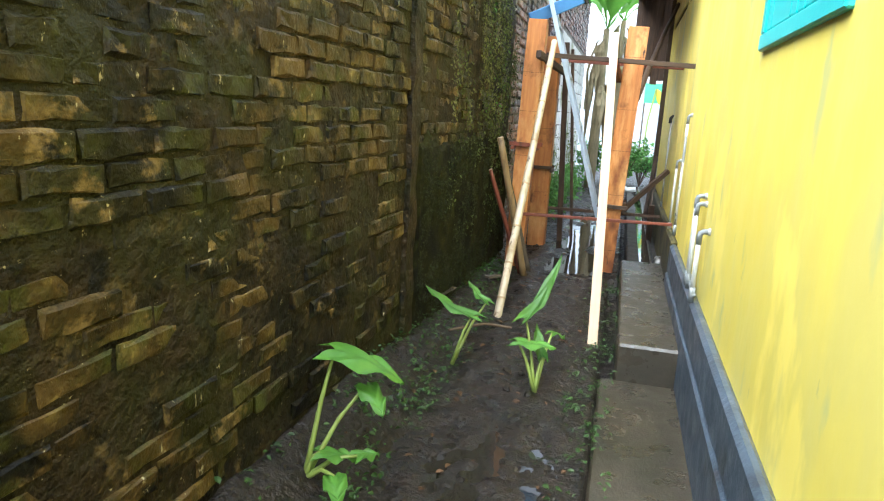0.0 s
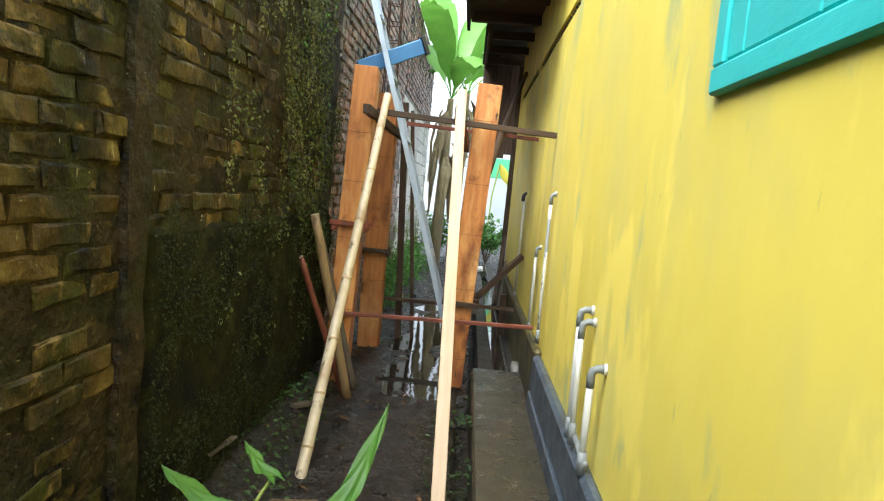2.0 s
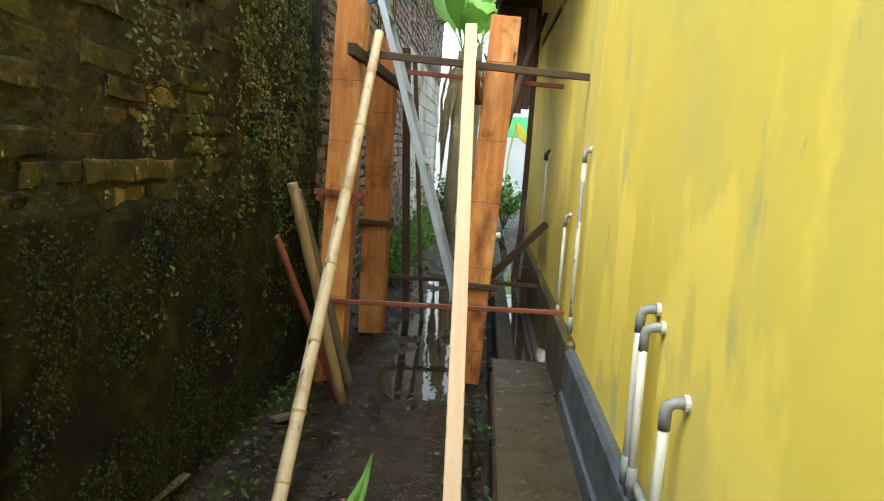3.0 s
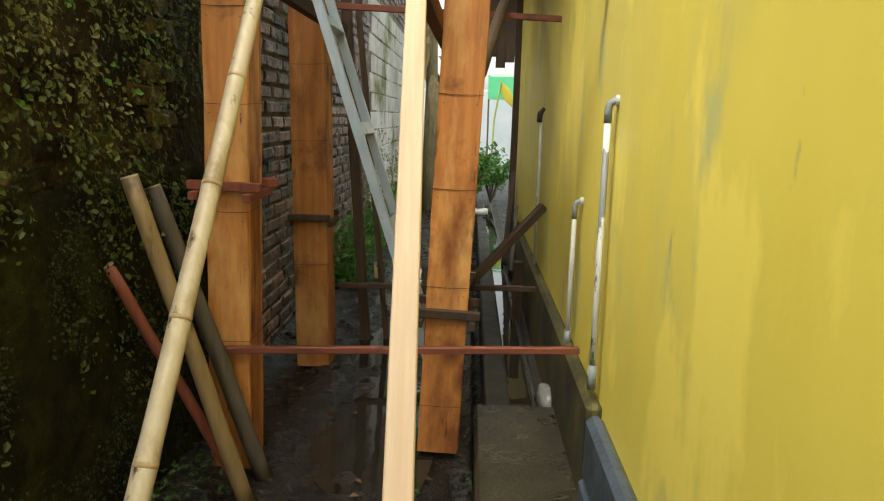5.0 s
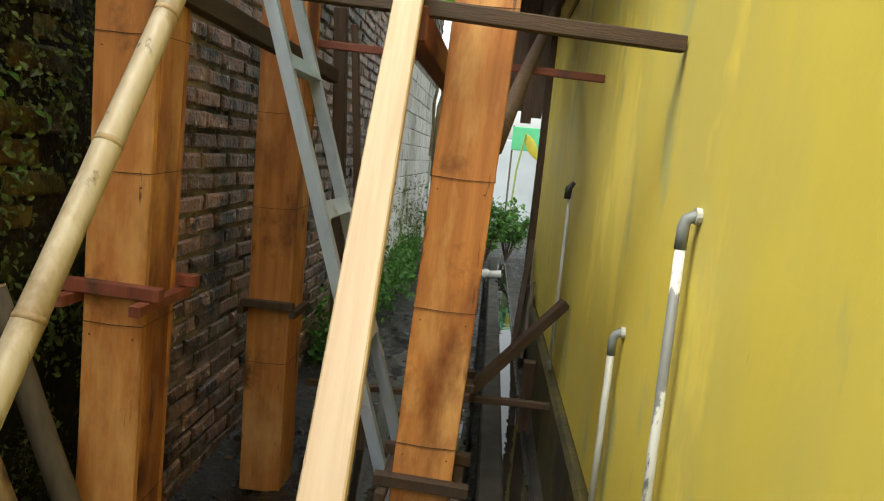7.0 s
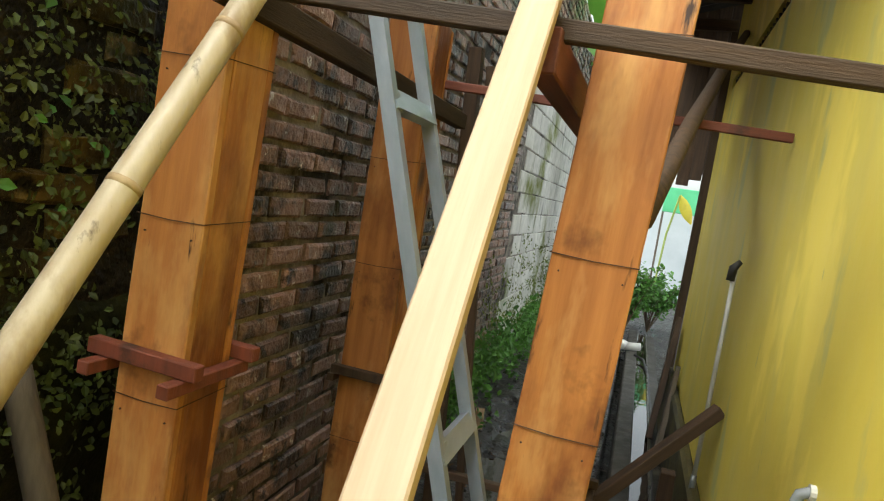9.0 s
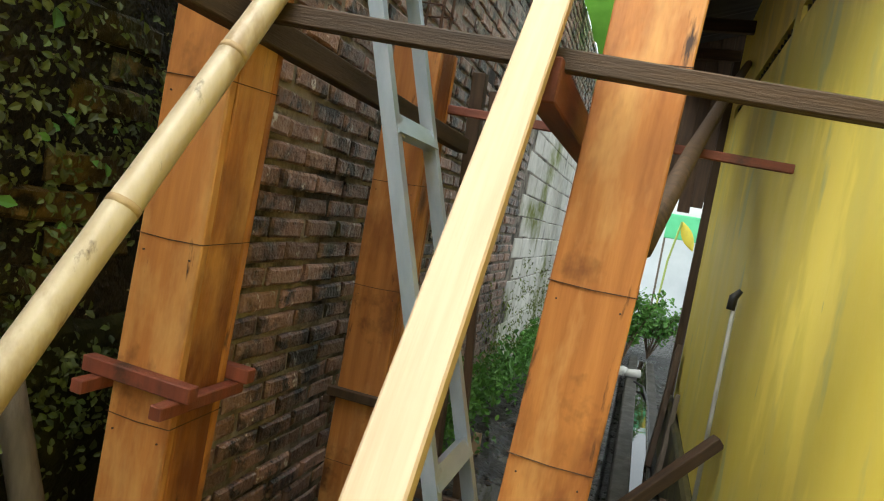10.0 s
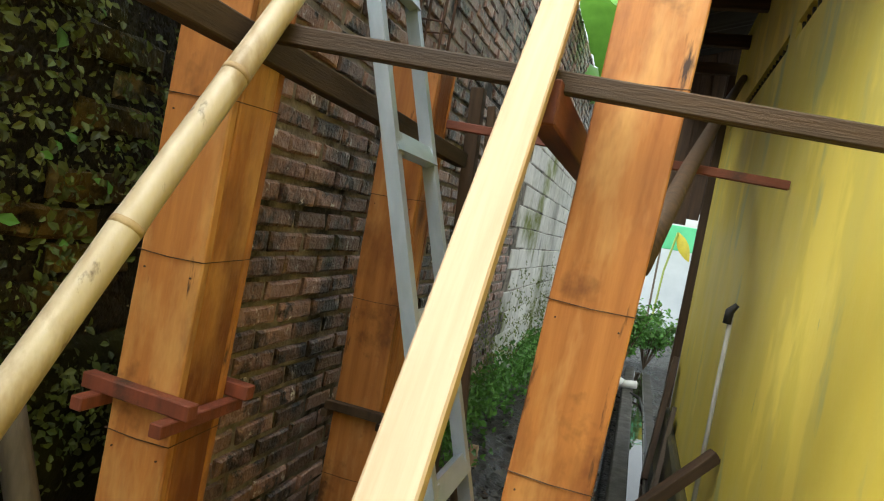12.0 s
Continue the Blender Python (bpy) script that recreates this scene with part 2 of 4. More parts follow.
M_WEED = leaf_material("weed_leaf", (0.035, 0.09, 0.016), (0.06, 0.12, 0.022), 0.5, 0.4)
M_PALE_CREEPER = leaf_material("pale_creeper_leaf", (0.12, 0.135, 0.035), (0.18, 0.18, 0.06), 0.5, 0.45)
M_DRYLEAF = leaf_material("yellow_leaf", (0.62, 0.50, 0.05), (0.5, 0.4, 0.05), 0.5, 0.1)
M_LIME = leaf_material("lime_moss", (0.17, 0.20, 0.022), (0.11, 0.15, 0.02), 0.6, 0.35)
M_LITTER = leaf_material("dead_leaf", (0.20, 0.11, 0.05), (0.11, 0.06, 0.03), 0.6, 0.4)

M_WATER, _nt, _p = nodes_of("still_water")
_p.inputs["Base Color"].default_value = (0.02, 0.017, 0.012, 1)
_p.inputs["Roughness"].default_value = 0.03
_bp = _nt.nodes.new("ShaderNodeBump")
_bp.inputs["Strength"].default_value, _bp.inputs["Distance"].default_value = 0.08, 0.01
_nt.links.new(noise_of(_nt, coords(_nt, True, U), 9, 2), _bp.inputs["Height"])
_nt.links.new(_bp.outputs[0], _p.inputs["Normal"])
M_GLASS = surface("frosted_ribbed_glass", (0.26, 0.32, 0.34), (0.21, 0.27, 0.29), 0.25, 30, stretch=(1, 1, 0.2), bump=0.4, fine=120, dist=0.002)


# ---- building helpers ----
def thing(name, loc, label, category, group="", kind=""):
    e = new(name)
    e.location = loc
    e.empty_display_size = 0.1
    return tagged(e, label, category, group, kind)


def place(ob, parent, m):
    if parent is None:
        ob.matrix_basis = m
        return ob
    ob.parent = parent
    top, base = parent, Matrix.Identity(4)
    chain = []
    while top is not None:
        chain.append(top)
        top = top.parent
    for o in reversed(chain):
        base = base @ o.matrix_basis
    ob.matrix_basis = base.inverted() @ m
    return ob


def part(name, bm, material, parent=None, label="", m=None, smooth=False):
    me = bpy.data.meshes.new(name)
    if smooth:
        for f in bm.faces:
            f.smooth = True
    bm.to_mesh(me)
    bm.free()
    me.materials.append(material)
    ob = new(name, me)
    place(ob, parent, m if m is not None else Matrix.Identity(4))
    return tagged(ob, label) if label else ob


def box_bm(sx, sy, sz, bevel=0.004, wobble=0.0, cuts=0, seed=1):
    """A box centred on x and y that rises from z = 0, with rounded and slightly uneven edges."""
    bm = bmesh.new()
    bmesh.ops.create_cube(bm, size=1)
    bmesh.ops.scale(bm, vec=(sx, sy, sz), verts=bm.verts)
    bmesh.ops.translate(bm, vec=(0, 0, sz / 2), verts=bm.verts)
    if cuts:
        es = [e for e in bm.edges if abs((e.verts[0].co - e.verts[1].co).z) > sz * 0.9]
        bmesh.ops.subdivide_edges(bm, edges=es, cuts=cuts)
    if bevel:
        sharp = [e for e in bm.edges if len(e.link_faces) == 2 and e.calc_face_angle(0) > 0.5]
        bmesh.ops.bevel(bm, geom=sharp, offset=bevel, segments=1, affect="EDGES")
    if wobble:
        for v in bm.verts:
            n = noise.noise_vector(Vector((seed * 7.3, seed * 3.1, v.co.z * 3.0)))
            v.co += Vector((n.x, n.y, 0)) * wobble
            v.co += noise.noise_vector(v.co * 9 + Vector((seed, 0, 0))) * wobble * 0.4
    return bm


def along(a, b, turn=0):
    a, b = Vector(a), Vector(b)
    d = (b - a).normalized()
    flat = Vector((1, 0, 0)) if abs(d.z) > 0.7 else Vector((d.y, -d.x, 0)).normalized()
    x = (flat - d * flat.dot(d)).normalized()
    y = d.cross(x)
    q = Matrix((x, y, d)).transposed().to_4x4()
    return Matrix.Translation(a) @ q @ pose(0, 0, 0, 0, 0, turn)


def beam(name, a, b, w, d, material, parent=None, label="", turn=0, wobble=0.002, bevel=0.003, seed=1):
    ln = (Vector(b) - Vector(a)).length
    return part(name, box_bm(w, d, ln, bevel, wobble, 8, seed), material, parent, label, along(a, b, turn))


def tube_bm(pts, radii, seg=10, cap=True):
    bm = bmesh.new()
    rings = []
    pts = [Vector(p) for p in pts]
    for i, p in enumerate(pts):
        d = (pts[min(i + 1, len(pts) - 1)] - pts[max(i - 1, 0)]).normalized()
        side = d.cross(Vector((0.31, 0.94, 0.13))).normalized()
        up = d.cross(side)
        r = radii[i] if isinstance(radii, (list, tuple)) else radii
        rings.append([bm.verts.new(p + (side * math.cos(k * 2 * math.pi / seg) + up * math.sin(k * 2 * math.pi / seg)) * r) for k in range(seg)])
    for a, b in zip(rings, rings[1:]):
        for k in range(seg):
            bm.faces.new((a[k], a[(k + 1) % seg], b[(k + 1) % seg], b[k]))
    if cap:
        bm.faces.new(list(reversed(rings[0])))
        bm.faces.new(rings[-1])
    bmesh.ops.recalc_face_normals(bm, faces=bm.faces)
    return bm


def slab(x0, x1, y0, y1, z0, z1, bevel=0.006):
    bm = box_bm(x1 - x0, y1 - y0, z1 - z0, bevel)
    bmesh.ops.translate(bm, vec=((x0 + x1) / 2, (y0 + y1) / 2, z0), verts=bm.verts)
    return bm


def joined(bms):
    out = bmesh.new()
    for b in bms:
        me = bpy.data.meshes.new("tmp")
        b.to_mesh(me)
        b.free()
        out.from_mesh(me)
        bpy.data.meshes.remove(me)
    return out


def merged_mesh(name, pieces, material):
    """One mesh from (verts, faces) pieces."""
    vs, fs = [], []
    for v, f in pieces:
        n = len(vs)
        vs += v
        fs += [tuple(i + n for i in q) for q in f]
    me = bpy.data.meshes.new(name)
    me.from_pydata(vs, [], fs)
    me.materials.append(material)
    return me


# ---- ground ----
def ground_z(x, y):
    t = min(1, max(0, (y - 2.6) / 2.2))
    z = -0.12 + 0.10 * t * t * (3 - 2 * t)
    bank = max(0, min(1, (-0.52 - x) / 0.28))
    z += 0.19 * bank * (1 - 0.6 * t)
    z += 0.034 * noise.noise(Vector((x * 3.1, y * 2.3, 0.4))) + 0.020 * noise.noise(Vector((x * 10, y * 8, 2))) + 0.009 * noise.noise(Vector((x * 26, y * 24, 5)))
    if 4.7 < y < 8.2 and -0.3 < x < 0.4:
        z -= 0.022
    for px, py, rx, ry, dz in ((0.08, 5.30, 0.03, 0.14, 0.075), (-0.08, 6.15, 0.02, 0.08, 0.04), (-0.02, 7.0, 0.03, 0.12, 0.04), (-0.22, 1.35, 0.02, 0.2, 0.035)):
        z -= dz * math.exp(-((x - px) ** 2 / rx + (y - py) ** 2 / ry))
    if x > 0.33 and y > 4.9:
        z -= 0.25
    if x > 0.24 and y <= 4.9:
        z -= 0.18
    return z


def axis(lo, hi, step, far):
    mid = [lo + step * i for i in range(int(round((hi - lo) / step)) + 1)]
    return [lo - f for f in reversed(far)] + mid + [hi + f for f in far]


far_steps = [0.5, 2, 6, 20, 60, 200, 700, 2000]
gx, gy = axis(-1.0, 1.0, 0.02, far_steps), axis(-2.0, 13.0, 0.03, far_steps)
inside = lambda x, y: -1.01 < x < 1.01 and -2.01 < y < 13.01
verts = [(x, y, ground_z(x, y) if inside(x, y) else -0.1) for y in gy for x in gx]
w = len(gx)
faces = [(j * w + i, j * w + i + 1, (j + 1) * w + i + 1, (j + 1) * w + i) for j in range(len(gy) - 1) for i in range(w - 1)]
me = bpy.data.meshes.new("ground")
me.from_pydata(verts, [], faces)
me.polygons.foreach_set("use_smooth", [True] * len(faces))
me.materials.append(M_MUD)
tagged(new("ground", me), "dark wet mud ground with puddles and footprints", "ground", kind="structure")


def puddle(x0, x1, y0, y1, z, seed):
    bm = bmesh.new()
    cx, cy = (x0 + x1) / 2, (y0 + y1) / 2
    ring = []
    for k in range(40):
        a = k * math.pi / 20
        r = 1 + 0.22 * noise.noise(Vector((math.cos(a) * 1.6, math.sin(a) * 1.6, seed)))
        ring.append(bm.verts.new((cx + math.cos(a) * (x1 - x0) / 2 * r, cy + math.sin(a) * (y1 - y0) / 2 * r, z)))
    bm.faces.new(ring)
    ob = part("puddle", bm, M_WATER)
    return tagged(ob, "shallow puddle of still rain water on mud", "puddle", kind="structure")


puddle(-0.42, 0.30, 4.7, 8.2, -0.044, 3)
puddle(-0.50, 0.2, 0.4, 2.2, -0.138, 8)

# concrete walkway, step and drain beside the house
path = tagged(part("pavement", joined([slab(0.255, 0.72, -3.0, 3.07, -0.42, -0.19, 0.014), slab(0.335, 0.72, 3.07, 5.34, -0.42, 0.02, 0.014)]), M_CONCRETE),
              "wet brown concrete walkway with one step", "walkway", kind="structure")
drain = thing("drain", (0.5, 5.2, -0.3), "open concrete drain with water, running along the wall", "drain", kind="structure")
part("kerb", slab(0.385, 0.495, 5.343, 12.5, -0.4, 0.0, 0.01), M_DRAIN, drain)
part("bed", slab(0.495, 0.60, 5.343, 12.5, -0.4, -0.16, 0), M_DRAIN, drain)
part("apron", slab(0.60, 0.70, 5.343, 12.5, -0.4, -0.05, 0.01), M_DRAIN, drain)
bm = bmesh.new()
bm.faces.new([bm.verts.new(c) for c in ((0.496, 5.35, -0.035), (0.599, 5.35, -0.035), (0.599, 12.4, -0.035), (0.496, 12.4, -0.035))])
part("water", bm, M_WATER, drain, "grey water standing in the drain")
part("lip", slab(0.595, 0.607, 5.36, 12.4, -0.05, -0.022, 0.003), M_CONCRETE, drain, "thin pale mortar lip")


# ---- the yellow house wall with window and vents ----
X = 0.72
WIN = (1.22, 2.262, 1.505, 2.34)
VENTS = [(2.45, 4.4), (4.54, 6.62), (6.76, 8.6)]
pieces = [slab(X, X + 0.16, -4, WIN[0], -0.3, 3.0, 0), slab(X, X + 0.16, WIN[0], WIN[1], -0.3, WIN[2], 0),
          slab(X, X + 0.16, WIN[0], WIN[1], WIN[3], 3.0, 0), slab(X, X + 0.16, WIN[1], 8.9, -0.3, 2.33, 0),
          slab(X, X + 0.16, WIN[1], 8.9, 2.40, 3.0, 0)]
edges = [WIN[1]] + [e for v in VENTS for e in v] + [8.9]
for a, b in zip(edges[::2], edges[1::2]):
    pieces.append(slab(X, X + 0.16, a, b, 2.33, 2.40, 0))
tagged(part("wall_right", joined(pieces), M_YELLOW), "yellow painted house wall with faded grey-green streaks", "wall", kind="structure")
tagged(part("trim_dado", joined([slab(X - 0.055, X, -4, 4.6, 0.12, 0.335, 0.018), slab(X - 0.064, X, -4, 4.6, -0.3, 0.118, 0.01)]), M_DADO), "blue-grey painted plinth band along the wall", "trim", kind="structure")
tagged(part("trim_plinth", slab(X - 0.05, X, 4.602, 8.88, -0.3, 0.36, 0.016), M_OLIVE), "dark stained plinth under the wall", "trim", kind="structure")
for k, (a, b) in enumerate(VENTS):
    g = thing("vent_%d" % (k + 1), (X, a, 2.33), "dark lattice vent strip high in the wall", "vent", "wall vents", "structure")
    # black sheet added in place of the shade inside the open vent
    part("backing", slab(X + 0.09, X + 0.10, a, b, 2.33, 2.40, 0), M_BLACK, g)
    n = int((b - a) / 0.075)
    for i in range(n):
        y = a + (i + 0.5) * (b - a) / n
        beam("slat", (X + 0.02, y - 0.03, 2.332), (X + 0.02, y + 0.03, 2.398), 0.012, 0.012, M_OLIVE, g, wobble=0, bevel=0.001)


def window(name, y0, y1, z0, z1):
    g = thing(name, (X, (y0 + y1) / 2, z0), "turquoise wooden window with two closed frosted sashes", "window", kind="structure")
    t = 0.06
    part("window_sill", slab(X - 0.02, X + 0.1, y0, y1, z0, z0 + t, 0.006), M_TURQ, g)
    part("window_frame", joined([slab(X - 0.018, X + 0.1, y0, y0 + t, z0 + t, z1, 0.005), slab(X - 0.018, X + 0.1, y1 - t, y1, z0 + t, z1, 0.005),
                                 slab(X - 0.018, X + 0.1, y0 + t, y1 - t, z1 - t, z1, 0.005)]), M_TURQ, g)
    mid = (y0 + y1) / 2
    for a, b in ((y0 + t + 0.003, mid - 0.004), (mid + 0.004, y1 - t - 0.003)):
        s = 0.085
        zz0, zz1 = z0 + t + 0.003, z1 - t - 0.003
        sash = part("sash", joined([slab(X - 0.012, X + 0.02, a, a + s, zz0, zz1, 0.006), slab(X - 0.012, X + 0.02, b - s, b, zz0, zz1, 0.006),
                                    slab(X - 0.012, X + 0.02, a + s, b - s, zz0, zz0 + s + 0.02, 0.006), slab(X - 0.012, X + 0.02, a + s, b - s, zz1 - s, zz1, 0.006)]), M_TURQ, g)
        part("pane", slab(X - 0.004, X + 0.002, a + s, b - s, zz0 + s + 0.02, zz1 - s, 0), M_GLASS, sash, "pale frosted glass")
    return g


window("window_1", *WIN)

# eave of the house, end rafters and hanging boards
roof = thing("roof", (0.4, 3, 2.42), "dark eave with rafters and corrugated sheets over the wall", "roof", kind="structure")


def corrugated(y0, y1, xo, zo, xi, zi):
    bm = bmesh.new()
    n = int((y1 - y0) / 0.02)
    rows = []
    for i in range(n + 1):
        y = y0 + (y1 - y0) * i / n
        d = 0.012 * math.sin(i * 0.02 / 0.076 * 2 * math.pi)
        rows.append([bm.verts.new(c) for c in ((xo, y, zo + d), (xi, y, zi + d), (xi, y, zi + d + 0.006), (xo, y, zo + d + 0.006))])
    for a, b in zip(rows, rows[1:]):
        for k in range(4):
            bm.faces.new((a[k], a[(k + 1) % 4], b[(k + 1) % 4], b[k]))
    bmesh.ops.recalc_face_normals(bm, faces=bm.faces)
    return bm


part("roof_sheet", corrugated(4.95, 7.5, 0.02, 2.93, 1.5, 3.35), M_ROOF, roof)
part("roof_sheet", corrugated(7.3, 9.7, 0.22, 2.93, 1.5, 3.33), M_ROOF, roof)
beam("fascia", (0.05, 4.95, 2.87), (0.05, 7.45, 2.87), 0.03, 0.11, M_DARKWOOD, roof, wobble=0.006)
beam("fascia", (0.26, 7.46, 2.87), (0.26, 9.6, 2.87), 0.03, 0.11, M_DARKWOOD, roof, wobble=0.006)
part("soffit", slab(0.07, X, 5.0, 7.44, 2.90, 2.915, 0.002), M_DARKWOOD, roof)
for i in range(7):
    y = 5.05 + i * 0.66
    beam("rafter", (0.10 if y < 7.4 else 0.30, y, 2.85), (X, y, 2.86), 0.05, 0.08, M_DARKWOOD, roof, seed=i)
for i in range(6):
    x = 0.29 + i * 0.086
    beam("hanging_board", (x, 9.25 + 0.012 * (i % 2), 1.70 + 0.05 * (i % 3)), (x, 9.25 + 0.012 * (i % 2), 3.1), 0.092, 0.02, M_DARKWOOD, roof, wobble=0.001, seed=i + 3)
pf = thing("timber_post", (0.66, 9.0, -0.1), "dark old timber post at the house corner", "post")
beam("post", (0.682, 8.96, -0.1), (0.705, 8.96, 2.8), 0.06, 0.07, M_DARKWOOD, pf, wobble=0.006)
lean = thing("leaning_board", (0.6, 8.6, -0.05), "dark weathered boards leaning on the wall foot", "board")
beam("plank", (0.60, 8.35, -0.05), (0.68, 8.75, 0.72), 0.04, 0.16, M_DARKWOOD, lean, wobble=0.004)
beam("plank", (0.63, 7.9, -0.05), (0.69, 8.3, 0.42), 0.03, 0.28, M_GREYWOOD, lean, "grey flat board")


# ---- formwork columns and their timbering ----
def formwork(x0, x1, y0, y1, z0, z1, ties, clamps, label, seed, clamp_mat=None, lean=0.0):
    clamp_mat = clamp_mat or M_RED
    g = thing("formwork_column", ((x0 + x1) / 2, (y0 + y1) / 2, z0), label, "formwork", "column formwork")
    t = 0.022
    cx, cy = (x0 + x1) / 2, (y0 + y1) / 2
    rnd = random.Random(seed)
    beam("front_board", (cx, y0 + t / 2, z0), (cx, y0 + t / 2, z1), x1 - x0, t, M_PLANK, g, wobble=0.003, seed=seed)
    beam("back_board", (cx, y1 - t / 2, z0), (cx, y1 - t / 2, z1 - 0.02), x1 - x0, t, M_PLANK, g, wobble=0.003, seed=seed + 1)
    for x, top in ((x0 + t / 2, z1 - 0.03), (x1 - t / 2, z1 - 0.015)):
        beam("side_board", (x, cy, z0), (x, cy, top), t, y1 - y0 - 2 * t - 0.001, M_PLANK, g, wobble=0.003, seed=seed + 2)
    for zt in ties:
        e = 0.002
        pts = [(x0 - e, y0 - e, zt), (cx, y0 - e - 0.001, zt - 0.001), (x1 + e, y0 - e, zt + 0.003), (x1 + e, y1 + e, zt + 0.01), (x0 - e, y1 + e, zt + 0.006), (x0 - e, y0 - e, zt)]
        part("wire_tie", tube_bm(pts, 0.0011, 5), M_WIRE, g)
        for k in range(2):
            x = x0 + (0.02 if k == 0 else x1 - x0 - 0.02)
            part("nail", tube_bm([(x, y0 + 0.002, zt - 0.03), (x, y0 - 0.003, zt - 0.03)], 0.002, 6), M_WIRE, g)
    for zc, ov in clamps:
        c = part("clamp", box_bm(x1 - x0 + 2 * ov, 0.028, 0.03, 0.002), clamp_mat, g, "nailed lath clamp", pose(cx, y0 - 0.016, zc))
        part("clamp_lath", box_bm(x1 - x0 + 2 * ov, 0.028, 0.03, 0.002), clamp_mat, c, "", pose(cx, y1 + 0.016, zc))
        for x in (x0 - 0.016, x1 + 0.016):
            part("clamp_lath", box_bm(0.026, y1 - y0 + 2 * ov, 0.026, 0.002), clamp_mat, c, "", pose(x, cy - ov * 0.4, zc - 0.028, 0, 0, rnd.uniform(-3, 3)))
    g.rotation_euler = (0, radians(lean), 0)
    return g


formwork(0.117, 0.270, 4.99, 5.14, -0.03, 1.93, (0.16, 0.62, 0.975, 1.30, 1.70), ((0.51, 0.045),),
         "orange plank column formwork tied with wire, beside the drain", 3, M_DARKWOOD, 2.4)
formwork(-0.612, -0.468, 4.82, 4.97, -0.03, 1.95, (0.45, 0.90, 1.25, 1.55), ((0.972, 0.05),),
         "orange plank column formwork with red clamp, beside the mossy wall", 11, None, 1.6)
formwork(-0.562, -0.398, 5.81, 5.98, -0.03, 1.93, (0.5, 1.10, 1.45), ((0.72, 0.02),),
         "orange plank column formwork in front of brick wall", 21, M_DARKWOOD)
formwork(0.125, 0.275, 6.0, 6.15, -0.03, 1.9, (0.5, 1.0), ((0.42, 0.04),), "orange plank column formwork standing behind another", 31, M_DARKWOOD, 2.0)


def lath(name, a, b, w, d, material, label, seed=1, cat="lath"):
    ob = beam(name, a, b, w, d, material, None, "", 0, 0.002, 0.003, seed)
    return tagged(ob, label, cat)


lath("tie_beam", (-0.40, 4.838, 1.684), (0.714, 4.957, 1.642), 0.026, 0.036, M_DARKWOOD, "dark wooden lath nailed across two columns", 2, "beam")
lath("tie_beam", (-0.44, 5.97, 1.735), (0.714, 6.09, 1.705), 0.02, 0.030, M_RED, "thin red-brown lath across the rear columns", 5, "beam")
lath("tie_beam", (-0.58, 4.79, 0.428), (0.688, 4.895, 0.433), 0.022, 0.024, M_RED, "red-brown lath tying the columns near the ground", 6, "beam")
lath("tie_beam", (-0.42, 6.20, 0.30), (0.69, 6.24, 0.30), 0.03, 0.03, M_DARKWOOD, "dark lath across the rear columns near the ground", 7, "beam")
lath("side_beam", (-0.425, 4.58, 1.668), (-0.372, 6.14, 1.635), 0.04, 0.055, M_DARKWOOD, "dark weathered beam running between the columns", 8, "beam")
lath("side_beam", (0.122, 4.86, 1.625), (0.145, 6.22, 1.60), 0.05, 0.075, M_RED, "red-brown beam with a sawn end on the column", 9, "beam")
lath("brace", (0.285, 6.19, 0.315), (0.705, 6.375, 0.745), 0.045, 0.045, M_DARKWOOD, "dark round-worn brace wedged against the wall", 10, "brace")
lath("timber_stump", (0.61, 6.74, -0.06), (0.605, 6.72, 0.35), 0.06, 0.06, M_DARKWOOD, "short dark timber stump in the drain", 12, "timber")
pole = part("roof_prop", tube_bm([(0.315, 5.17, 1.385), (0.40, 5.85, 1.68), (0.53, 6.85, 2.08), (0.705, 8.15, 2.58)], [0.026, 0.025, 0.023, 0.021], 10), M_DARKWOOD, smooth=True)
tagged(pole, "brown bamboo prop slanting up to the eave", "pole")
lath("upright_post", (-0.29, 6.30, -0.05), (-0.378, 6.22, 1.92), 0.052, 0.05, M_DARKWOOD, "dark upright timber post behind the columns", 14, "post")
lath("upright_post", (-0.17, 6.32, -0.05), (-0.318, 6.23, 1.86), 0.030, 0.03, M_DARKWOOD, "thin dark timber post behind the columns", 15, "post")


def bamboo(a, b, r0, r1, nodes):
    a, b = Vector(a), Vector(b)
    g = thing("bamboo_pole", a, "dry yellow bamboo pole leaning on the cross lath", "bamboo pole")
    n = 48
    pts = [a.lerp(b, i / n) + Vector((0.004 * math.sin(i / n * 3.1), 0, 0)) for i in range(n + 1)]
    rad = []
    for i in range(n + 1):
        f = i / n
        near = min(abs(f - k) for k in nodes)
        rad.append((r0 + (r1 - r0) * f) * (1 + 0.05 * max(0, 1 - near / 0.018)))
    part("culm", tube_bm(pts, rad, 14), M_BAMBOO, g, smooth=True)
    for k in nodes:
        p, q = a.lerp(b, k - 0.0025), a.lerp(b, k + 0.0025)
        off = Vector((0.004 * math.sin(k * 3.1), 0, 0))
        r = (r0 + (r1 - r0) * k) * 1.06
        part("node_ring", tube_bm([p + off, q + off], r, 14), M_NODE, g, smooth=True)
    return g


bamboo((-0.436, 3.59, -0.14), (-0.348, 4.86, 1.79), 0.028, 0.023, (0.08, 0.19, 0.31, 0.455, 0.61, 0.755, 0.89))

slat = lath("leaning_plank", (0.202, 3.27, -0.15), (0.100, 5.0, 1.875), 0.060, 0.026, M_PALE, "pale planed timber slat leaning on the cross lath", 4, "plank")

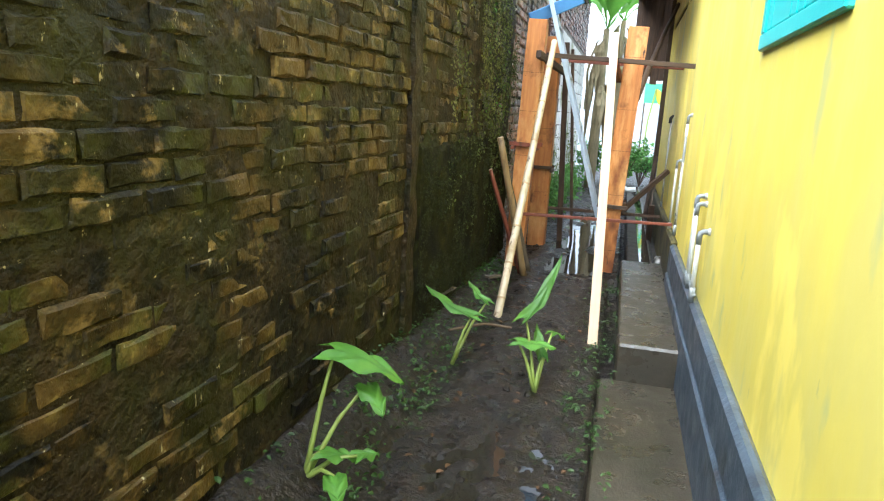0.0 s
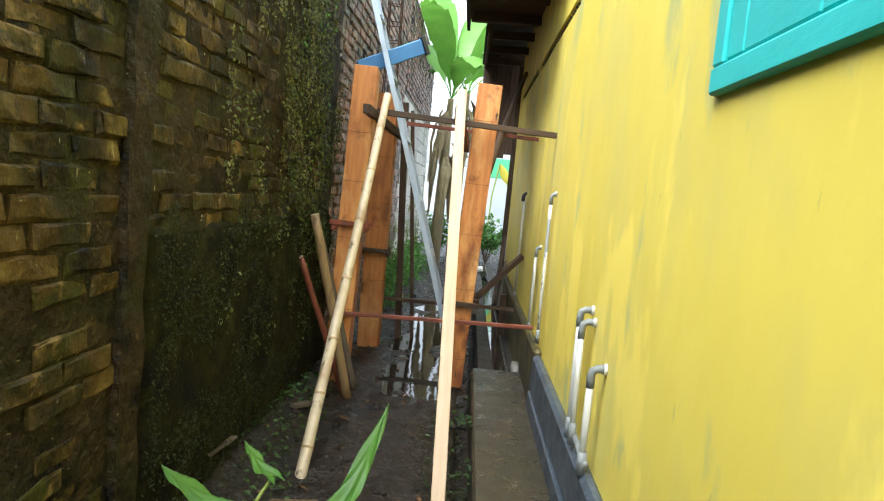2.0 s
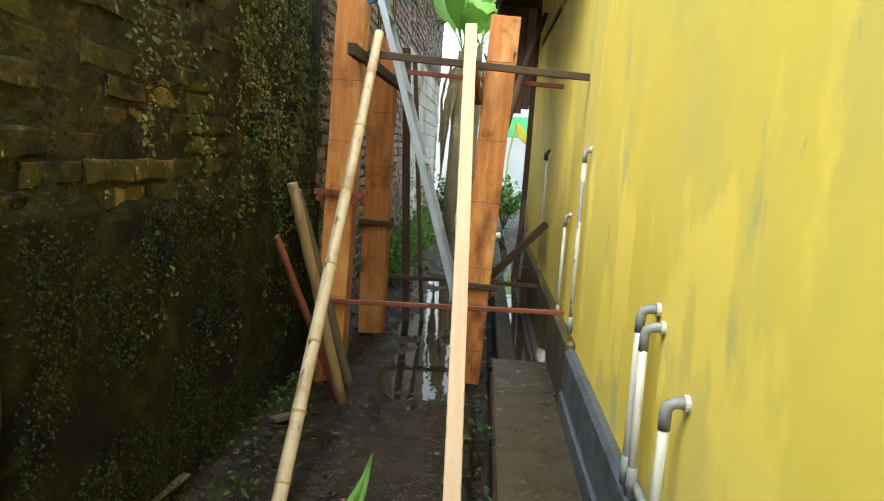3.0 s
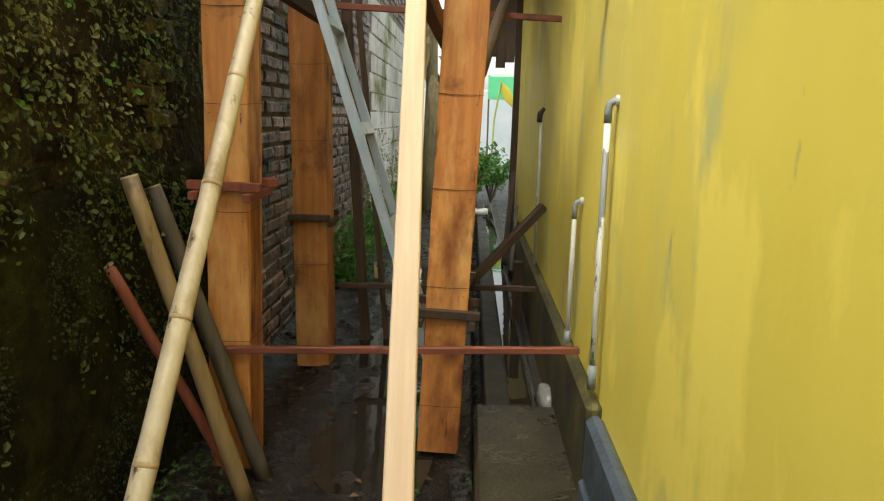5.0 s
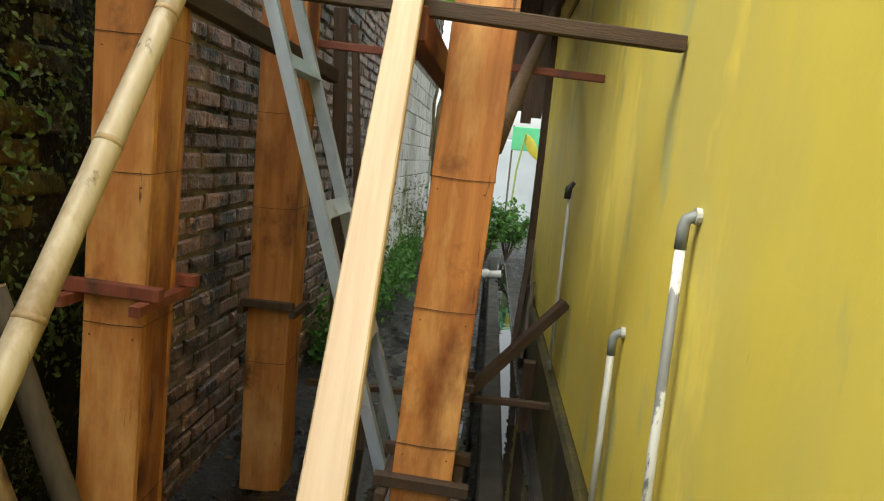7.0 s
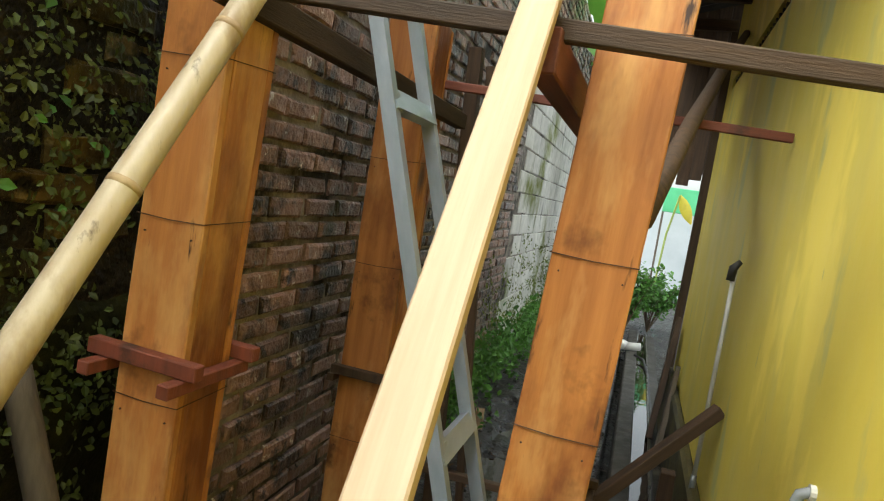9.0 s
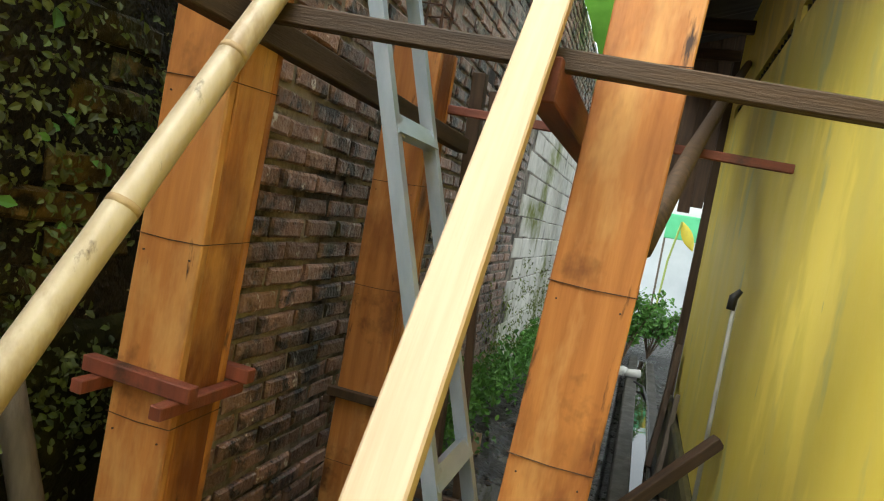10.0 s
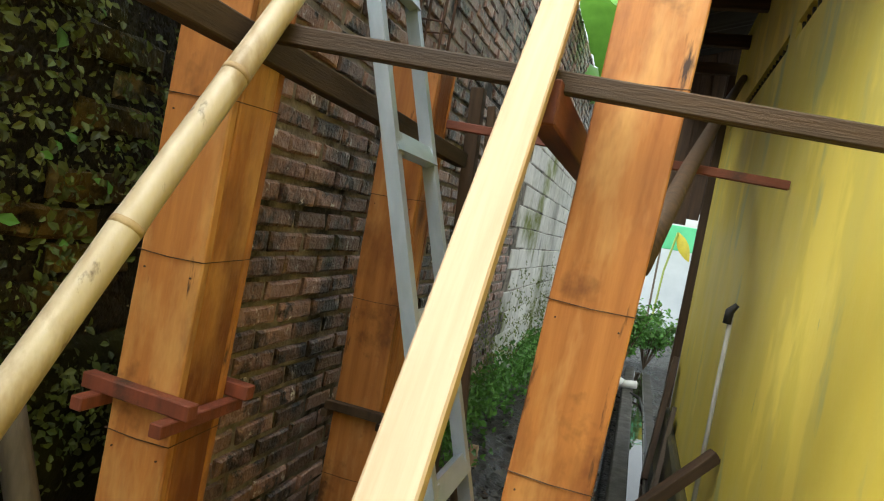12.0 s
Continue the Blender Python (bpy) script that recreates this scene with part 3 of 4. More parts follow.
stk = [((-0.41, 4.62, -0.06), (-0.648, 4.47, 1.04), 0.026, M_OLD_BAMBOO, "tan round stake leaning on the mossy wall"),
       ((-0.40, 4.78, -0.06), (-0.688, 4.68, 0.99), 0.028, M_GREYWOOD, "grey weathered pole leaning on the mossy wall"),
       ((-0.45, 4.70, -0.06), (-0.70, 4.42, 0.80), 0.018, M_RED, "thin red-brown stake leaning on the wall")]
for a, b, r, mt, lb in stk:
    g = thing("stake", a, lb, "stake", "leaning stakes")
    a, b = Vector(a), Vector(b)
    pts = [a.lerp(b, i / 10) + noise.noise_vector(Vector((i * 0.4, r * 90, 1))) * 0.006 for i in range(11)]
    part("shaft", tube_bm(pts, [r * (1.05 - 0.01 * i) for i in range(11)], 10), mt, g, smooth=True)
    d = (pts[-1] - pts[-2]).normalized()
    part("sawn_end", tube_bm([pts[-1] + d * 0.001, pts[-1] + d * 0.004], r * 0.93, 10), M_PALE, g, "pale sawn end")


# steel reinforcement rising out of the rear column
cage = thing("rebar_cage", (-0.48, 5.895, 1.80), "rusty steel reinforcement bars rising from the formwork", "rebar")
for dx, dy in ((-0.045, -0.045), (0.045, -0.045), (0.045, 0.045), (-0.045, 0.045)):
    part("bar", tube_bm([(-0.48 + dx, 5.895 + dy, 1.75), (-0.475 + dx, 5.895 + dy, 2.3), (-0.485 + dx * 1.1, 5.89 + dy, 2.95)], 0.005, 7), M_WIRE, cage)
for k in range(8):
    z = 1.90 + 0.14 * k
    c = [(-0.532, 5.843), (-0.428, 5.843), (-0.428, 5.947), (-0.532, 5.947), (-0.532, 5.843)]
    part("stirrup", tube_bm([(x, y, z + 0.008 * math.sin(k * 2.1 + i)) for i, (x, y) in enumerate(c)], 0.003, 6), M_WIRE, cage)


# ladder of steel channels
def channel_bm(ln, w=0.034, d=0.03, t=0.003):
    bm = bmesh.new()
    a, b = w / 2, d / 2
    prof = [(-a, b), (-a, -b), (a, -b), (a, b), (a - t, b), (a - t, -b + t), (-a + t, -b + t), (-a + t, b)]
    lo = [bm.verts.new((x, y, 0)) for x, y in prof]
    hi = [bm.verts.new((x, y, ln)) for x, y in prof]
    for k in range(8):
        bm.faces.new((lo[k], lo[(k + 1) % 8], hi[(k + 1) % 8], hi[k]))
    bm.faces.new(list(reversed(lo)))
    bm.faces.new(hi)
    bmesh.ops.recalc_face_normals(bm, faces=bm.faces)
    return bm


lad = thing("ladder", (0.2, 5.3, 0), "grey galvanised steel channel ladder leaning on the wall", "ladder")
L0, L1 = Vector((0.235, 0, -0.03)), Vector((-0.625, 0, 2.74))
for y in (5.175, 5.45):
    a, b = L0 + Vector((0, y, 0)), L1 + Vector((0, y, 0))
    part("rail", channel_bm((b - a).length), M_ALU, lad, "", along(a, b, 0))
for z in (0.40, 0.80, 1.17, 1.56, 1.96, 2.36):
    f = (z + 0.03) / 2.77
    p = L0.lerp(L1, f)
    part("rung", channel_bm(0.285, 0.05, 0.025), M_ALU, lad, "", along(p + Vector((0.004, 5.17, 0)), p + Vector((0.004, 5.455, 0)), 60))
    part("bracket", box_bm(0.006, 0.04, 0.05, 0.001), M_ALU, lad, "", pose(p.x + 0.02, 5.195, p.z - 0.025, 0, -17, 0))

bb = thing("blue_board", (-0.4, 5.3, 1.97), "blue painted box board resting on the formwork top", "board")
beam("panel", (-0.61, 5.25, 2.00), (-0.20, 5.32, 2.19), 0.075, 0.10, M_BLUE, bb, turn=8, bevel=0.006)
beam("end_cap", (-0.198, 5.32, 2.191), (-0.175, 5.324, 2.202), 0.095, 0.125, M_BLACK, bb, "black end piece", turn=8)


# ---- pipes on the yellow wall ----
def pipe(y, z0, z1, r, material, label, elbow=True, lean_y=0.0):
    xp = X - 0.030 if y > 4 else X - 0.05
    g = thing("water_pipe", (xp, y, z0), label, "pipe", "wall pipes")
    part("tube", tube_bm([(xp, y - lean_y, z0), (xp, y - lean_y * 0.4, (z0 + z1) / 2), (xp, y, z1)], r, 12), material, g, smooth=True)
    part("socket", tube_bm([(xp, y - lean_y, z0 - 0.01), (xp, y - lean_y, z0 + 0.07)], r * 1.3, 12), M_FITTING, g, smooth=True)
    if elbow:
        pts = [(xp, y, z1 - 0.03), (xp, y, z1 + 0.012), (xp + 0.004, y, z1 + 0.028), (xp + 0.02, y, z1 + 0.036), (X + 0.01, y, z1 + 0.036)]
        part("elbow", tube_bm(pts, r * 1.14, 12), M_FITTING, g, smooth=True)
        part("collar", tube_bm([(X - 0.012, y, z1 + 0.036), (X - 0.001, y, z1 + 0.036)], r * 1.6, 12), M_PVC, g, "dried sealant ring")
    return g


pipe(3.275, 0.36, 0.81, 0.0118, M_PVC, "white water pipe with grey elbow on the wall", True, 0.02)
pipe(2.965, 0.34, 0.665, 0.0125, M_PVC, "short white water pipe with grey elbow", True, 0.0)
pipe(4.69, 0.40, 1.245, 0.0102, M_PVC_GREY, "grey pipe with white paint peeling off", True, 0.03)
pipe(5.19, 0.34, 0.885, 0.0100, M_PVC, "yellowed white pipe with grey elbow", True, 0.0)
pc = pipe(6.585, 0.34, 1.235, 0.0092, M_PVC, "thin white pipe with black cap", False, 0.0)
part("cap", tube_bm([(X - 0.04, 6.585, 1.205), (X - 0.038, 6.585, 1.255), (X - 0.015, 6.585, 1.285)], [0.017, 0.017, 0.010], 10), M_BLACK, pc, "black end cap", smooth=True)
tagged(part("cross_pipe", tube_bm([(X - 0.04, 3.27, 0.39), (X - 0.04, 2.95, 0.37)], 0.012, 10), M_FITTING, smooth=True), "short grey pipe joining two risers at the plinth", "pipe")
# a second riser close behind the first, with its own elbow
pipe(3.215, 0.36, 0.775, 0.0115, M_PVC, "white water pipe stained at the elbow, beside another", True, 0.03)


# ---- the left walls: mossy old brick, then bare brick, then concrete block ----
def rough_wall(name, x_at, y0, y1, z0, z1, material, label, depth=0.18, amp=0.012, step=0.06, bias=None):
    """A wall whose alley face is uneven; x_at(y) is the face."""
    ny, nz = max(2, int((y1 - y0) / step)), max(2, int((z1 - z0) / step))
    bm = bmesh.new()
    grid = []
    for j in range(nz + 1):
        row = []
        for i in range(ny + 1):
            y, z = y0 + (y1 - y0) * i / ny, z0 + (z1 - z0) * j / nz
            d = amp * noise.noise(Vector((y * 6, z * 6, 3.3))) + (bias(y, z) if bias else 0)
            row.append(bm.verts.new((x_at(y) + d, y, z)))
        grid.append(row)
    for a, b in zip(grid, grid[1:]):
        for i in range(ny):
            bm.faces.new((a[i], a[i + 1], b[i + 1], b[i]))
    back = [bm.verts.new((x_at(y) - depth, y, z)) for y, z in ((y0, z0), (y1, z0), (y1, z1), (y0, z1))]
    bm.faces.new(back)
    bm.faces.new([*grid[-1], back[2], back[3]])
    bm.faces.new([*reversed(grid[0]), back[0], back[1]])
    bm.faces.new([r[0] for r in grid] + [back[3], back[0]])
    bm.faces.new([r[-1] for r in reversed(grid)] + [back[1], back[2]])
    bmesh.ops.recalc_face_normals(bm, faces=bm.faces)
    return tagged(part(name, bm, material), label, "wall", kind="structure")


def near_x(y):
    return -0.855 + 0.025 * max(-4, y)


def plaster_edge(y):
    return 1.02 + 0.10 * noise.noise(Vector((y * 2.2, 5, 1)))


wall_near = rough_wall("wall_left", near_x, -4, 5.19, -0.3, 2.72, M_OLD_MORTAR, "old mossy dark brick wall, damp and eroded", amp=0.011, step=0.03)
wall_far = rough_wall("wall_left_far", lambda y: -0.735, 5.21, 14.4, -0.3, 3.75, M_MORTAR, "weathered red-brown brick wall with pale drips", amp=0.006)
# wall_back is an added, unseen stub beyond the near wall's end
rough_wall("wall_back", lambda y: -0.9, -4.3, -4.02, -0.3, 2.6, M_OLD_MORTAR, "added plain wall stub behind the start of the alley, unseen", depth=0.01)

rough_wall("wall_render", lambda y: near_x(y) + 0.028, 2.72, 5.17, -0.28, 1.3, M_MOSS_PLASTER, "green mossy render on the wall foot", depth=0.10, amp=0.016, step=0.03,
                     bias=lambda y, z: -0.055 * min(1, max(0, (z - plaster_edge(y) + 0.06 * noise.noise(Vector((y * 9, z * 9, 2)))) / 0.05, (2.80 - y) / 0.05)))
rough_wall("wall_pier", lambda y: near_x(y) + 0.028, 2.63, 2.75, -0.28, 2.7, M_OLD_MORTAR, "crumbling mortar pier in the wall", depth=0.06, amp=0.014, step=0.03)


def brick_shapes(lx, ly, lz, n, rough, seed):
    """Uneven bricks: lx proud of the wall, ly long, lz high; verts and faces."""
    rnd = random.Random(seed)
    out = []
    for _ in range(n):
        bm = bmesh.new()
        bmesh.ops.create_cube(bm, size=1)
        bmesh.ops.scale(bm, vec=(lx, ly, lz), verts=bm.verts)
        es = [e for e in bm.edges if abs((e.verts[0].co - e.verts[1].co).y) > ly * 0.9]
        bmesh.ops.subdivide_edges(bm, edges=es, cuts=2)
        front = [e for e in bm.edges if len(e.link_faces) == 2 and e.calc_face_angle(0) > 0.5 and min(v.co.x for v in e.verts) > 0]
        bmesh.ops.bevel(bm, geom=front, offset=min(0.008, lz * 0.14), segments=1, affect="EDGES")
        for v in bm.verts:
            if v.co.x > -lx * 0.4:
                v.co += Vector((rnd.uniform(-1, 0.6) * rough, rnd.uniform(-1, 1) * rough, rnd.uniform(-1, 1) * rough * 0.7))
        bm.verts.index_update()
        out.append(([tuple(v.co) for v in bm.verts], [tuple(v.index for v in f.verts) for f in bm.faces]))
        bm.free()
    return out


def lay_bricks(wall, name, x_at, y0, y1, z0, z1, ly, lz, joint, material, shapes, near, skip, jit, seed, rest_name):
    """near(y, z): whether a brick is one of the parts; skip(y, z, rnd): left out."""
    rnd = random.Random(seed)
    meshes = []
    for v, f in shapes:
        meshes.append(merged_mesh(name, [(v, f)], material))
    rest, count = [], 0
    j, z = 0, z0
    while z < z1 - lz * 0.5:
        y = y0 + (ly / 2 if j % 2 else 0) + rnd.uniform(-0.02, 0.02)
        while y < y1 - ly * 0.6:
            cy, cz = y + ly / 2, z + lz / 2
            if cy + ly / 2 < y1 and not skip(cy, cz, rnd):
                k = rnd.randrange(len(shapes))
                m = pose(x_at(cy) + rnd.uniform(-1, 1) * jit + 1.3 * jit * noise.noise(Vector((cy * 0.8, j * 1.7, seed))), cy, cz + 0.006 * noise.noise(Vector((cy * 1.5, cz * 3, seed))), rnd.uniform(-1.5, 1.5) * 0.2 / ly * (ly < 0.3), 0, rnd.uniform(-1.2, 1.2) * (ly < 0.3)) @ Matrix.Diagonal((1, rnd.uniform(0.96, 1.02), rnd.uniform(0.97, 1.06), 1))
                if near(cy, cz) and count < 300:
                    ob = new(name, meshes[k])
                    ob.parent, ob.matrix_basis = wall, m
                    count += 1
                else:
                    v, f = shapes[k]
                    rest.append(([tuple(m @ Vector(p)) for p in v], f))
            y += ly + joint
        z += lz + joint
        j += 1
    ob = new(rest_name, merged_mesh(rest_name, rest, material))
    ob.parent = wall
    tagged(ob, kind="stuff")


# ---- plants ----
def taro_leaf(parent, tip_from, heading, length, width, droop, fold=0.25, label=""):
    """A heart-shaped leaf whose stalk joins at tip_from; heading in degrees, droop: how far the blade hangs."""
    bm = bmesh.new()
    n, k = 12, 8
    rows = []
    for i in range(n + 1):
        f = i / n
        half = width / 2 * (math.sin(math.pi * min(1, (f * 0.82 + 0.18))) ** 0.7) * (1 - 0.25 * f)
        if i == n:
            half = 0.001
        row = []
        for j in range(-k, k + 1):
            s = j / k
            back = 0.30 * length * (1 - f) ** 3 * abs(s) ** 1.2
            u = f * length - back
            v = s * half
            wz = -droop * length * (f ** 1.6) + fold * abs(v) - 0.8 * v * v / max(width, 0.01) + 0.012 * math.sin(f * 14 + abs(s) * 5) * abs(s)
            row.append(bm.verts.new((v, u, wz)))
        rows.append(row)
    for a, b in zip(rows, rows[1:]):
        for j in range(2 * k):
            bm.faces.new((a[j], a[j + 1], b[j + 1], b[j]))
    return part("leaf", bm, M_TARO, parent, label, pose(*tip_from, 0, 0, heading) , smooth=True)


def stalk(parent, a, b, r):
    a, b = Vector(a), Vector(b)
    mid = a.lerp(b, 0.55) + Vector((0.0, 0.0, 0.03))
    pts = [a, a.lerp(mid, 0.5), mid, mid.lerp(b, 0.6), b]
    part("stalk", tube_bm(pts, [r * 1.5, r * 1.2, r, r * 0.85, r * 0.6], 8), M_STEM, parent, smooth=True)


def taro(base, leaves, label):
    g = thing("taro_plant", base, label, "plant", "taro plants")
    for tip, heading, ln, wd, dr in leaves:
        stalk(g, base, tip, 0.008)
        taro_leaf(g, tip, heading, ln, wd, dr)
    return g


taro((-0.69, 1.36, -0.04), [((-0.655, 1.52, 0.385), -70, 0.25, 0.21, 0.5), ((-0.55, 1.56, 0.25), -130, 0.13, 0.10, 0.5), ((-0.64, 1.38, 0.06), -60, 0.13, 0.10, 0.3),
                            ((-0.56, 1.32, 0.02), -150, 0.12, 0.09, 0.2), ((-0.52, 1.42, 0.05), -30, 0.10, 0.08, 0.3)], "young taro plant with broad light green leaf in mud")
taro((-0.50, 2.67, -0.08), [((-0.42, 2.73, 0.18), 82, 0.27, 0.12, -0.45), ((-0.40, 3.02, 0.18), 60, 0.15, 0.07, -0.6)], "small taro plant with bright drooping leaf")
taro((-0.045, 2.56, -0.12), [((-0.13, 2.68, 0.22), -25, 0.31, 0.085, -0.95), ((-0.15, 2.60, 0.12), -80, 0.19, 0.13, 0.1), ((-0.03, 2.64, 0.04), 20, 0.16, 0.07, -0.8),
                            ((0.00, 2.78, 0.13), -30, 0.12, 0.07, 0.5)], "taro plant with one upright leaf in mud")


def scatter_leaves(name, spots, size, material, label, category, aim, seed, kind="stuff"):
    """Many small two-sided leaves, each a folded pointed blade, at the spots given."""
    rnd = random.Random(seed)
    pieces = []
    for p in spots:
        s = size * rnd.uniform(0.5, 1.4)
        m = Matrix.Translation(p) @ (aim(rnd).to_track_quat("Z", "Y").to_matrix().to_4x4()) @ pose(0, 0, 0, 0, 0, rnd.uniform(0, 360))
        vs = [(0, 0, 0), (s * 0.32, s * 0.4, s * 0.12), (0, s * 0.5, 0), (-s * 0.32, s * 0.4, s * 0.12), (s * 0.2, s * 0.8, s * 0.04), (0, s, -s * 0.12), (-s * 0.2, s * 0.8, s * 0.04)]
        pieces.append(([tuple(m @ Vector(v)) for v in vs], [(0, 1, 2), (0, 2, 3), (1, 4, 5, 2), (2, 5, 6, 3)]))
    ob = new(name, merged_mesh(name, pieces, material))
    return tagged(ob, label, category, kind=kind)


rnd = random.Random(5)
spots = []
for _ in range(1500):
    cy, cz = rnd.uniform(3.3, 5.17), rnd.uniform(0.35, 2.7)
    if rnd.random() > 0.25 + 0.75 * max(0, (cy - 3.2) / 1.7) or noise.noise(Vector((cy * 2.5, cz * 2.0, 9))) < -0.12:
        continue
    if cz < 0.8 and rnd.random() < 0.65:
        continue
    for _ in range(rnd.randint(3, 10) if cy < 4.0 else rnd.randint(6, 17)):
        spots.append(Vector((near_x(cy) + 0.035 + abs(rnd.gauss(0, 0.018)), min(5.18, cy + rnd.gauss(0, 0.035)), cz + rnd.gauss(0, 0.05))))
scatter_leaves("creeper", spots, 0.019, M_CREEPER, "tiny creeping plants covering the mossy wall", "creeper", lambda r: Vector((1, r.uniform(-.8, .8), r.uniform(-.4, 1))), 2)
spots = []
for _ in range(520):
    cy, cz = rnd.uniform(3.25, 4.75), rnd.uniform(1.25, 2.72)
    if noise.noise(Vector((cy * 4.0, cz * 1.0, 15))) < 0.0:
        continue
    for k in range(rnd.randint(5, 14)):
        spots.append(Vector((near_x(cy) + 0.04 + rnd.uniform(0, 0.03), cy + rnd.gauss(0, 0.014), cz - k * 0.012 + rnd.gauss(0, 0.01))))
scatter_leaves("hanging_creeper", spots, 0.018, M_PALE_CREEPER, "pale green creeper hanging down the wall", "creeper", lambda r: Vector((1, r.uniform(-.8, .8), r.uniform(-.4, 1))), 18)
spots = [Vector((near_x(y) + 0.05, y, z)) for y, z in ((rnd.uniform(4.1, 4.85), rnd.uniform(1.2, 2.3)) for _ in range(45))]
scatter_leaves("wall_seedlings", spots, 0.034, M_SHRUB, "bright green seedlings rooted in the wall", "seedlings", lambda r: Vector((1, r.uniform(-.6, .6), r.uniform(0, 1))), 14)
spots = []
for _ in range(2600):
    cy, cz = rnd.uniform(2.78, 5.15), rnd.uniform(0.0, 1.1)
    if noise.noise(Vector((cy * 3, cz * 3, 4))) < -0.1:
        continue
    for _ in range(rnd.randint(4, 12)):
        spots.append(Vector((near_x(cy) + 0.045 + rnd.uniform(0, 0.012), min(5.17, cy + rnd.gauss(0, 0.02)), cz + rnd.gauss(0, 0.025))))
scatter_leaves("moss", spots, 0.010, M_MOSS, "green moss tufts on the damp wall", "moss", lambda r: Vector((1, r.uniform(-.8, .8), r.uniform(-.4, 1))), 8)
spots = []
for _ in range(260):
    y = rnd.uniform(0.6, 4.8)
    x = rnd.uniform(-0.80, -0.48) if rnd.random() < 0.75 else rnd.uniform(0.1, 0.34)
    for _ in range(rnd.randint(4, 14)):
        px, py = x + rnd.gauss(0, 0.03), y + rnd.gauss(0, 0.05)
        spots.append(Vector((max(-0.8, min(0.32, px)), py, ground_z(px if px < 0.24 else 0.2, py) + rnd.uniform(0.0, 0.05))))
scatter_leaves("weeds", spots, 0.024, M_WEED, "small green weeds at the wall foot", "weeds", lambda r: Vector((r.uniform(-.7, .7), r.uniform(-.7, .7), 1)), 3)
spots = [Vector((x, y, ground_z(x, y) + 0.006)) for x, y in ((rnd.uniform(-0.7, 0.3), rnd.uniform(1.2, 8)) for _ in range(170))]
scatter_leaves("leaf_litter", spots, 0.035, M_LITTER, "brown dead leaves lying on mud", "litter", lambda r: Vector((r.uniform(-.3, .3), r.uniform(-.3, .3), 1)), 4)
spots = []
for k in range(300):
    y = rnd.uniform(7.2, 12.0)
    x = -0.70 + abs(rnd.gauss(0, 0.14))
    for _ in range(10):
        spots.append(Vector((max(-0.7, x + rnd.gauss(0, 0.03)), y + rnd.gauss(0, 0.05), rnd.uniform(0, 0.12 + 0.35 * rnd.random()))))
scatter_leaves("grass_clump", spots, 0.05, M_SHRUB, "bright green weeds along the far wall", "weeds", lambda r: Vector((r.uniform(-1, 1), r.uniform(-1, 1), 0.4)), 6)


def shrub(base, height, spread, n, label, seed):
    r = random.Random(seed)
    g = thing("shrub", base, label, "shrub", "shrubs")
    base = Vector(base)
    tips, stems = [], []
    for k in range(18):
        a = r.uniform(0, 6.28)
        top = base + Vector((math.cos(a) * spread * r.uniform(0.3, 1), math.sin(a) * spread * r.uniform(0.3, 1), height * r.uniform(0.6, 1)))
        mid = base.lerp(top, 0.35) + Vector((0, 0, height * 0.10))
        stems.append(tube_bm([base, mid, top], [0.008, 0.006, 0.003], 5))
        tips += [mid.lerp(top, r.uniform(0, 1)) + Vector((r.gauss(0, 0.05), r.gauss(0, 0.05), r.gauss(0, 0.05))) for _ in range(n // 18)]
    for stem in stems:
        part("stem", stem, M_BRANCH, g)
    ob = scatter_leaves("foliage", tips, 0.065, M_SHRUB, "", "", lambda q: Vector((q.uniform(-1, 1), q.uniform(-1, 1), 0.7)), seed + 1, "")
    place(ob, g, Matrix.Identity(4))
    return g


shrub((0.30, 12.3, -0.1), 1.0, 0.42, 1100, "leafy green shrub at the end of the alley", 1)
shrub((0.62, 13.1, -0.1), 0.9, 0.42, 900, "leafy green shrub beside the drain", 2)
shrub((-0.35, 12.9, -0.1), 0.9, 0.35, 900, "green shrub by the pale wall", 3)


